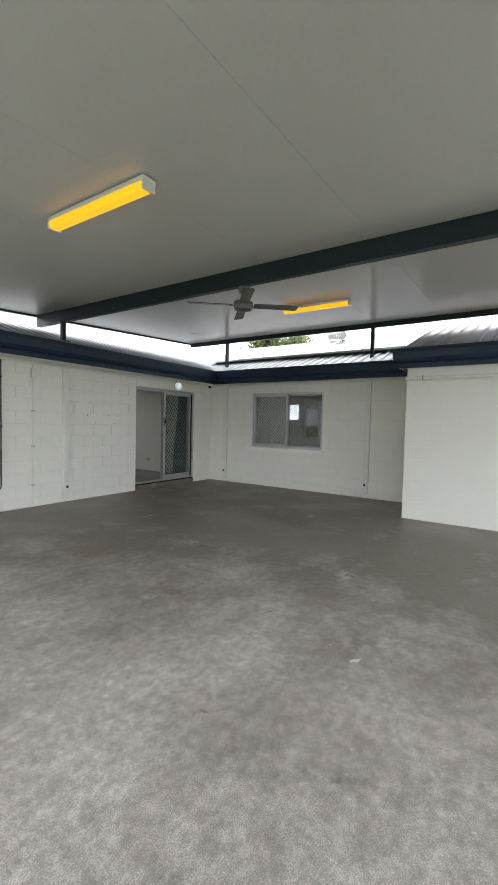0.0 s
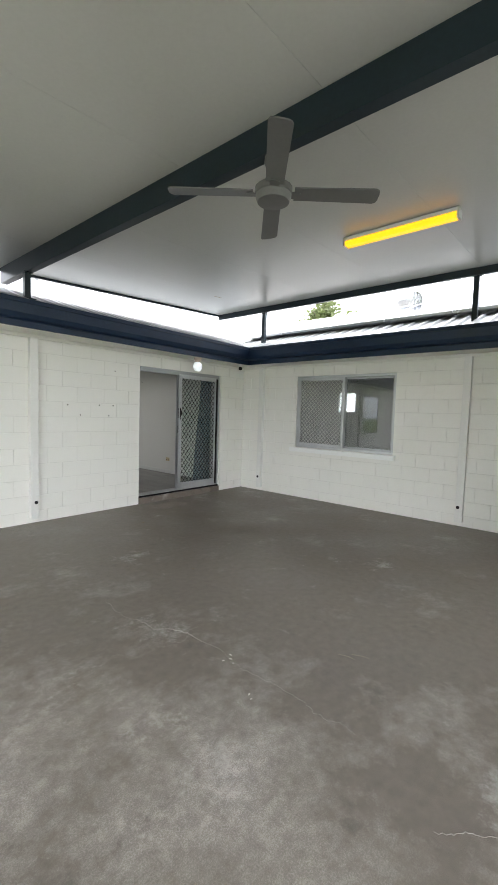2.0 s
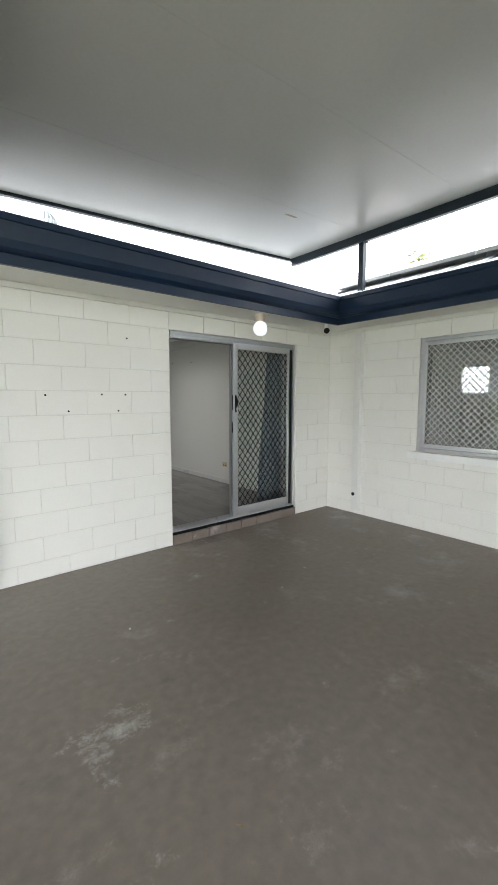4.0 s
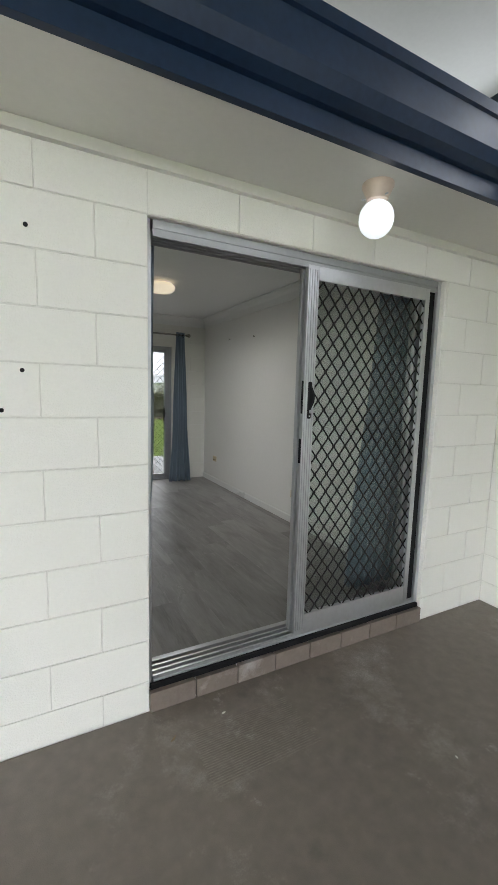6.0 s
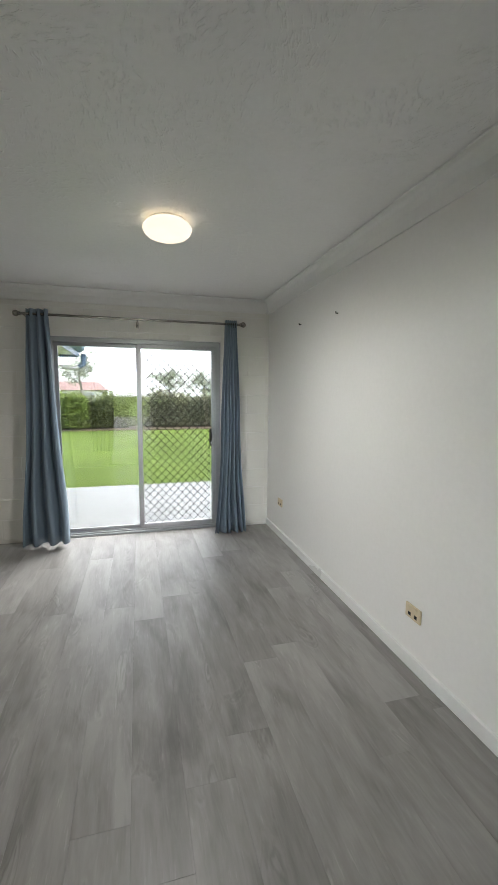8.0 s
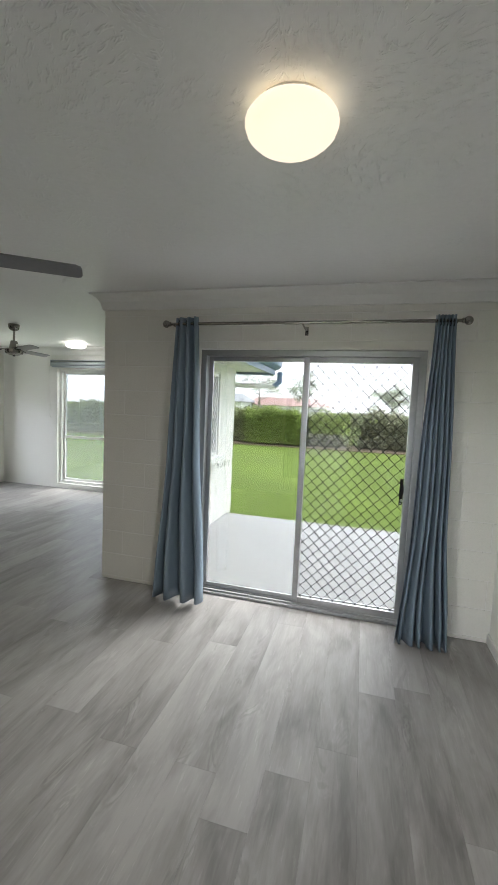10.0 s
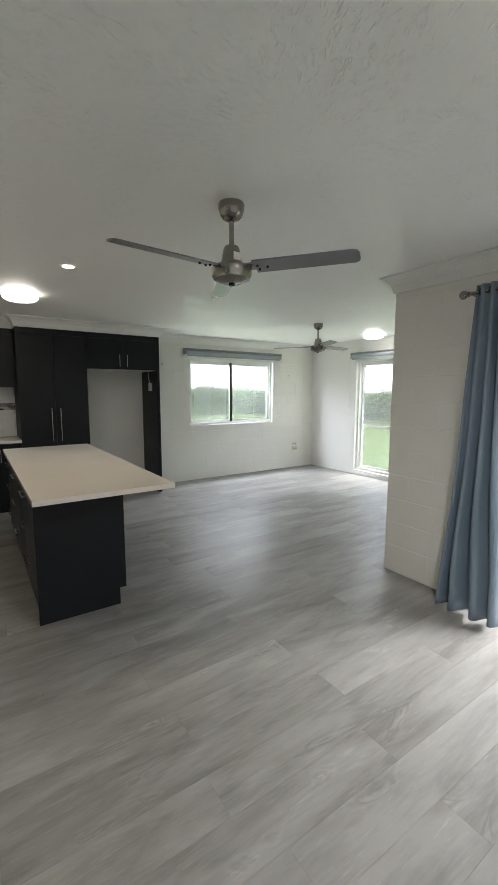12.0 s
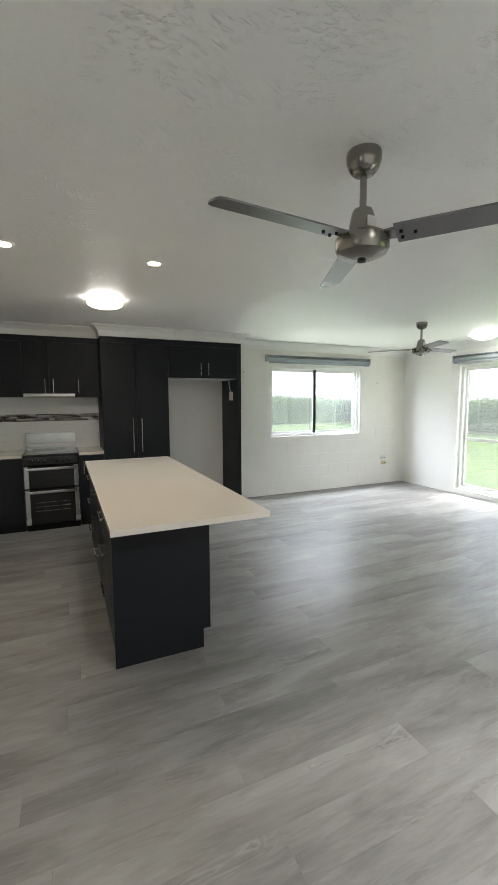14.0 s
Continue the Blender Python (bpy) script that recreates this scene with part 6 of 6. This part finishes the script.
# ---- pieces: blocks, planks, bricks, cracks and litter ----
def block_mesh(w, h, d):
    bm = box(B(), 0, w, 0, d, 0, h)
    es = [e for e in bm.edges if all(v.co.y < 1e-6 for v in e.verts)]
    bmesh.ops.bevel(bm, geom=es, offset=0.002, segments=1, affect="EDGES")
    return mesh_of("block", bm, M_BLOCK, False)


BLOCKS = {}


def blocks(parent, place, a0, a1, z0, z1, base, holes=(), ref=0.0):
    # 0.4 x 0.2 m running bond; base: height of a bed joint; place(a, z): matrix of a block's lower corner
    k = math.floor((z0 - base) / 0.2)
    while base + 0.2 * k < z1 - 0.01:
        zb, zt = max(base + 0.2 * k, z0), min(base + 0.2 * (k + 1), z1)
        a = ref + (0.2 if k % 2 else 0.0)
        a += 0.4 * math.floor((a0 - a) / 0.4)
        while a < a1 - 0.01:
            segs = [(max(a, a0), min(a + 0.4, a1), zb, zt)]
            for h in holes:
                out = []
                for s in segs:
                    if s[1] <= h[0] or s[0] >= h[1] or s[3] <= h[2] or s[2] >= h[3]:
                        out.append(s)
                        continue
                    if s[0] < h[0]:
                        out.append((s[0], h[0], s[2], s[3]))
                    if s[1] > h[1]:
                        out.append((h[1], s[1], s[2], s[3]))
                    m0, m1 = max(s[0], h[0]), min(s[1], h[1])
                    if s[3] > h[3]:
                        out.append((m0, m1, h[3], s[3]))
                    if s[2] < h[2]:
                        out.append((m0, m1, s[2], h[2]))
                segs = out
            for s in segs:
                w, hh = s[1] - s[0] - 0.0035, s[3] - s[2] - 0.006
                if w < 0.01 or hh < 0.01:
                    continue
                key = (round(w, 3), round(hh, 3))
                if key not in BLOCKS:
                    BLOCKS[key] = block_mesh(key[0], key[1], 0.008)
                o = new("block", BLOCKS[key])
                o.parent = parent
                o.matrix_basis = place(s[0] + 0.00175, s[2] + 0.003, key[0])
            a += 0.4
        k += 1


def face_south(a, z, w):
    return Matrix.Translation((a, random.uniform(-0.0012, 0.0012), z))


def face_west(a, z, w, x=2.42):
    return Matrix.Translation((x + random.uniform(-0.0012, 0.0012), a + w, z)) @ Matrix.Rotation(radians(-90), 4, "Z")


def face_east(x):
    return lambda a, z, w: Matrix.Translation((x + random.uniform(-0.0008, 0.0008), a, z)) @ Matrix.Rotation(radians(90), 4, "Z")


def face_inner_south(a, z, w):
    return Matrix.Translation((a, 4.24 + random.uniform(-0.0008, 0.0008), z))


blocks(wall_s, face_south, -4.4, 2.42, 0.0, 2.34, 0.15, [DOOR1])
blocks(wall_e, face_west, -5.1, -0.002, 0.0, 2.34, 0.15, [WIN1])
blocks(wall_l, lambda a, z, w: face_west(a, z, w, 1.04), -7.9, -5.05, 0.0, 2.38, 0.15)
blocks(wall_n, face_inner_south, -1.11, 1.93, ZF, 2.4, 0.15, [(DOOR2[0], DOOR2[1], 0.0, DOOR2[3])], ref=-0.71)
blocks(wall_w, face_east(-5.2), 3.7, 7.15, ZF, 2.4, 0.15, [WINK], ref=0.1)
blocks(wall_le, face_east(-0.95), 4.42, 7.4, 0.0, 2.24, 0.15, [WIN3])

# floor planks, along y
flr = bpy.data.objects["floor"]
PLANKS = {}
PW, PL = 0.19, 1.475
rp = random.Random(21)
# end joint of each row: half-length stagger with the fitter's small drift
JOINT = {-5: 1.395, -4: 2.115, 0: 2.08, 1: 2.83, 6: 1.06, 8: 3.0, 9: 1.97, 12: 3.0}
for row in range(-25, 14):
    xa, xb = max(-0.63 + PW * row, -5.34), min(-0.63 + PW * (row + 1), 1.93)
    if xb - xa < 0.01:
        continue
    y = JOINT.get(row, 2.08 + 0.74 * (row % 2) + rp.uniform(-0.12, 0.12)) - 3 * PL
    while y < 7.15:
        a, b = max(y, 0.2), min(y + PL, 7.15 if xa < -1.2 else 4.26)
        y += PL
        if b - a < 0.02:
            continue
        key = (round(xb - xa, 3), round(b - a, 3))
        if key not in PLANKS:
            bm = box(B(), 0.0004, key[0] - 0.0004, 0.0004, key[1] - 0.0004, -0.0035, 0.0)
            PLANKS[key] = mesh_of("plank", bm, M_PLANK, False)
        o = new("plank", PLANKS[key])
        o.parent = flr
        o.location = (xa, a, ZF)

# painted brick sill under the patio door
stp = struct("sill_step", box(B(), 0.002, 1.778, 0.012, 0.03, 0.0, 0.092), M_MORTAR, "brown painted brick sill below the patio door", "sill")
for k in range(8):
    xa = 0.003 + k * 0.2225
    part("brick", box(B(), xa, xa + 0.216, -0.012, 0.02, 0.0, 0.094 - 0.002 * (k % 2), 0.003), M_BRICK, stp, smooth=False)

# roof sheet edge litter: leaves, paint flakes and twigs on the slab
M_FLAKE = mat("pale_paint_flake", (0.7, 0.68, 0.62), 0.8, var=0.25, fine=160)
M_TWIG = mat("bleached_dry_twig", (0.42, 0.37, 0.3), 0.8, var=0.2)
M_DRY = mat("dry_leaf", (0.3, 0.23, 0.15), 0.8, var=0.2)
rl = random.Random(5)
spots = [(-0.09, -0.84), (-2.0, -3.82), (-1.97, -3.79), (-0.6, -0.97), (-2.04, -3.8), (-2.02, -3.86), (-3.94, -4.8), (-2.16, -4.1), (-2.18, -4.13), (-4.17, -5.33), (-3.97, -6.02), (-4.08, -6.51), (0.05, -0.2), (0.19, -1.39), (1.06, -0.79), (-0.61, -0.96), (0.61, -1.24), (0.3, -0.16), (0.39, -1.84), (-0.98, -1.18), (-3.2, -5.6), (-1.2, -2.6), (-0.4, -3.3)]
for k, (x, y) in enumerate(spots):
    leaf = k % 3 == 0
    t = thing("dry_leaf" if leaf else "paint_flake", (x, y, 0.0), "curled dry brown leaf lying on the concrete" if leaf else "small pale paint flake lying on the concrete", "litter", group="litter on the slab")
    bm = B()
    a, L = rl.uniform(0, 6.28), rl.uniform(0.018, 0.03) if leaf else rl.uniform(0.007, 0.014)
    top = []
    for j in range(9):
        u = j / 8
        w = L * 0.28 * math.sin(math.pi * min(max(u, 0.03), 0.97)) * (1 if leaf else 1.6)
        cx, cy, cz = x + L * (u - 0.5) * 2 * math.cos(a), y + L * (u - 0.5) * 2 * math.sin(a), 0.003 + (0.01 if leaf else 0.002) * abs(u - 0.5)
        top.append((bm.verts.new((cx - w * math.sin(a), cy + w * math.cos(a), cz + w * 0.4)), bm.verts.new((cx, cy, cz)), bm.verts.new((cx + w * math.sin(a), cy - w * math.cos(a), cz + w * 0.4))))
    for p, q in zip(top, top[1:]):
        bm.faces.new((p[0], p[1], q[1], q[0]))
        bm.faces.new((p[1], p[2], q[2], q[1]))
    part("leaf_blade" if leaf else "flake", bm, M_DRY if leaf else M_FLAKE, t)

for x, y, a, L in ((-3.62, -5.78, 0.3, 0.055), (-1.44, -4.38, 1.9, 0.05), (-3.55, -5.15, 0.6, 0.07), (-3.28, -4.85, 0.45, 0.075), (-1.5, -4.32, 1.75, 0.05)):
    t = thing("twig", (x, y, 0.003), "thin bent dry twig lying on the concrete", "litter", group="litter on the slab")
    dx, dy = math.cos(a) * L, math.sin(a) * L
    part("stem", tube(B(), [(x - dx, y - dy, 0.003), (x - dx * 0.2 + dy * 0.12, y - dy * 0.2 - dx * 0.12, 0.004), (x + dx, y + dy, 0.003)], 0.0013, 6), M_TWIG, t)
t = thing("paint_scrap", (-3.28, -5.8, 0.0), "torn pale scrap stuck to the concrete", "litter", group="litter on the slab")
bm = B()
rs = random.Random(3)
vs = [bm.verts.new((-3.28 + math.cos(k * 0.628 + 0.4) * rs.uniform(0.02, 0.055), -5.8 - 0.4 * math.cos(k * 0.628 + 0.4) * 0.05 + math.sin(k * 0.628 + 0.4) * rs.uniform(0.004, 0.022), 0.002 + rs.uniform(0, 0.003))) for k in range(10)]
bm.faces.new(vs)
r = bmesh.ops.extrude_face_region(bm, geom=bm.faces[:])
bmesh.ops.translate(bm, verts=[v for v in r["geom"] if isinstance(v, bmesh.types.BMVert)], vec=(0, 0, -0.002))
part("scrap", bm, M_FLAKE, t)

# cracks in the slab with pale chipped edges
M_CHIP = mat("pale_chipped_cement", (0.37, 0.345, 0.318), 0.85, var=0.35, fine=200)
rc = random.Random(21)
for ends, wid in ((((-3.74, -3.4), (-3.54, -3.85), (-3.52, -4.1), (-3.45, -4.17), (-3.44, -4.37), (-3.33, -4.62), (-3.38, -4.77), (-3.36, -4.9), (-3.42, -5.15)), 0.013), (((-3.32, -4.63), (-3.2, -4.69), (-3.03, -4.75)), 0.006), (((-2.25, -5.04), (-2.15, -5.17), (-2.06, -5.36)), 0.007), (((-2.12, -2.63), (-2.15, -2.9), (-2.08, -3.19), (-1.97, -3.4), (-1.96, -3.68), (-2.03, -3.92), (-2.0, -4.22), (-2.04, -4.43), (-2.02, -4.66)), 0.0042)):
    bm = B()
    line = []
    for p, q in zip(ends, ends[1:]):
        n = max(4, int(math.hypot(q[0] - p[0], q[1] - p[1]) / 0.012))
        for k in range(n):
            u = k / n
            line.append((p[0] + (q[0] - p[0]) * u, p[1] + (q[1] - p[1]) * u))
    wx = wy = 0.0
    prev = None
    for k, (x, y) in enumerate(line):
        wx, wy = wx * 0.85 + rc.uniform(-0.009, 0.009), wy * 0.85 + rc.uniform(-0.009, 0.009)
        w = wid * rc.uniform(0.1, 1.0) ** 1.6 * max(0.04, math.sin(k * 0.13 + 2.1 * math.sin(k * 0.047)))
        dx, dy = ends[-1][0] - ends[0][0], ends[-1][1] - ends[0][1]
        ln = math.hypot(dx, dy)
        px, py = -dy / ln * w / 2, dx / ln * w / 2
        ring = [bm.verts.new((x + wx + px * s, y + wy + py * s, z)) for s, z in ((-1.2, -0.001), (-0.5, 0.0018), (0.5, 0.0018), (1.2, -0.001))]
        if prev:
            for i in range(3):
                bm.faces.new((prev[i], prev[i + 1], ring[i + 1], ring[i]))
        prev = ring
    bmesh.ops.recalc_face_normals(bm, faces=bm.faces)
    tagged(part("floor_crack", bm, M_CHIP, smooth=False), "thin crack in the slab with pale chipped edges", "crack", kind="stuff")

# ribbed print of a doormat in the slab paint
bm = B()
for k in range(26):
    y = -0.2 - 0.011 * k
    box(bm, 0.12 + 0.004 * (k % 3), 0.62 - 0.008 * (k % 4), y, y + 0.004, -0.001, 0.0012)
tagged(part("doormat_print", bm, mat("scuffed_slab_paint", (0.235, 0.205, 0.178), 0.6, var=0.3, dirt=0.6, dirtcol=(0.2, 0.17, 0.15)), smooth=False), "faint ribbed doormat print in the floor paint", "floor mark", kind="stuff")
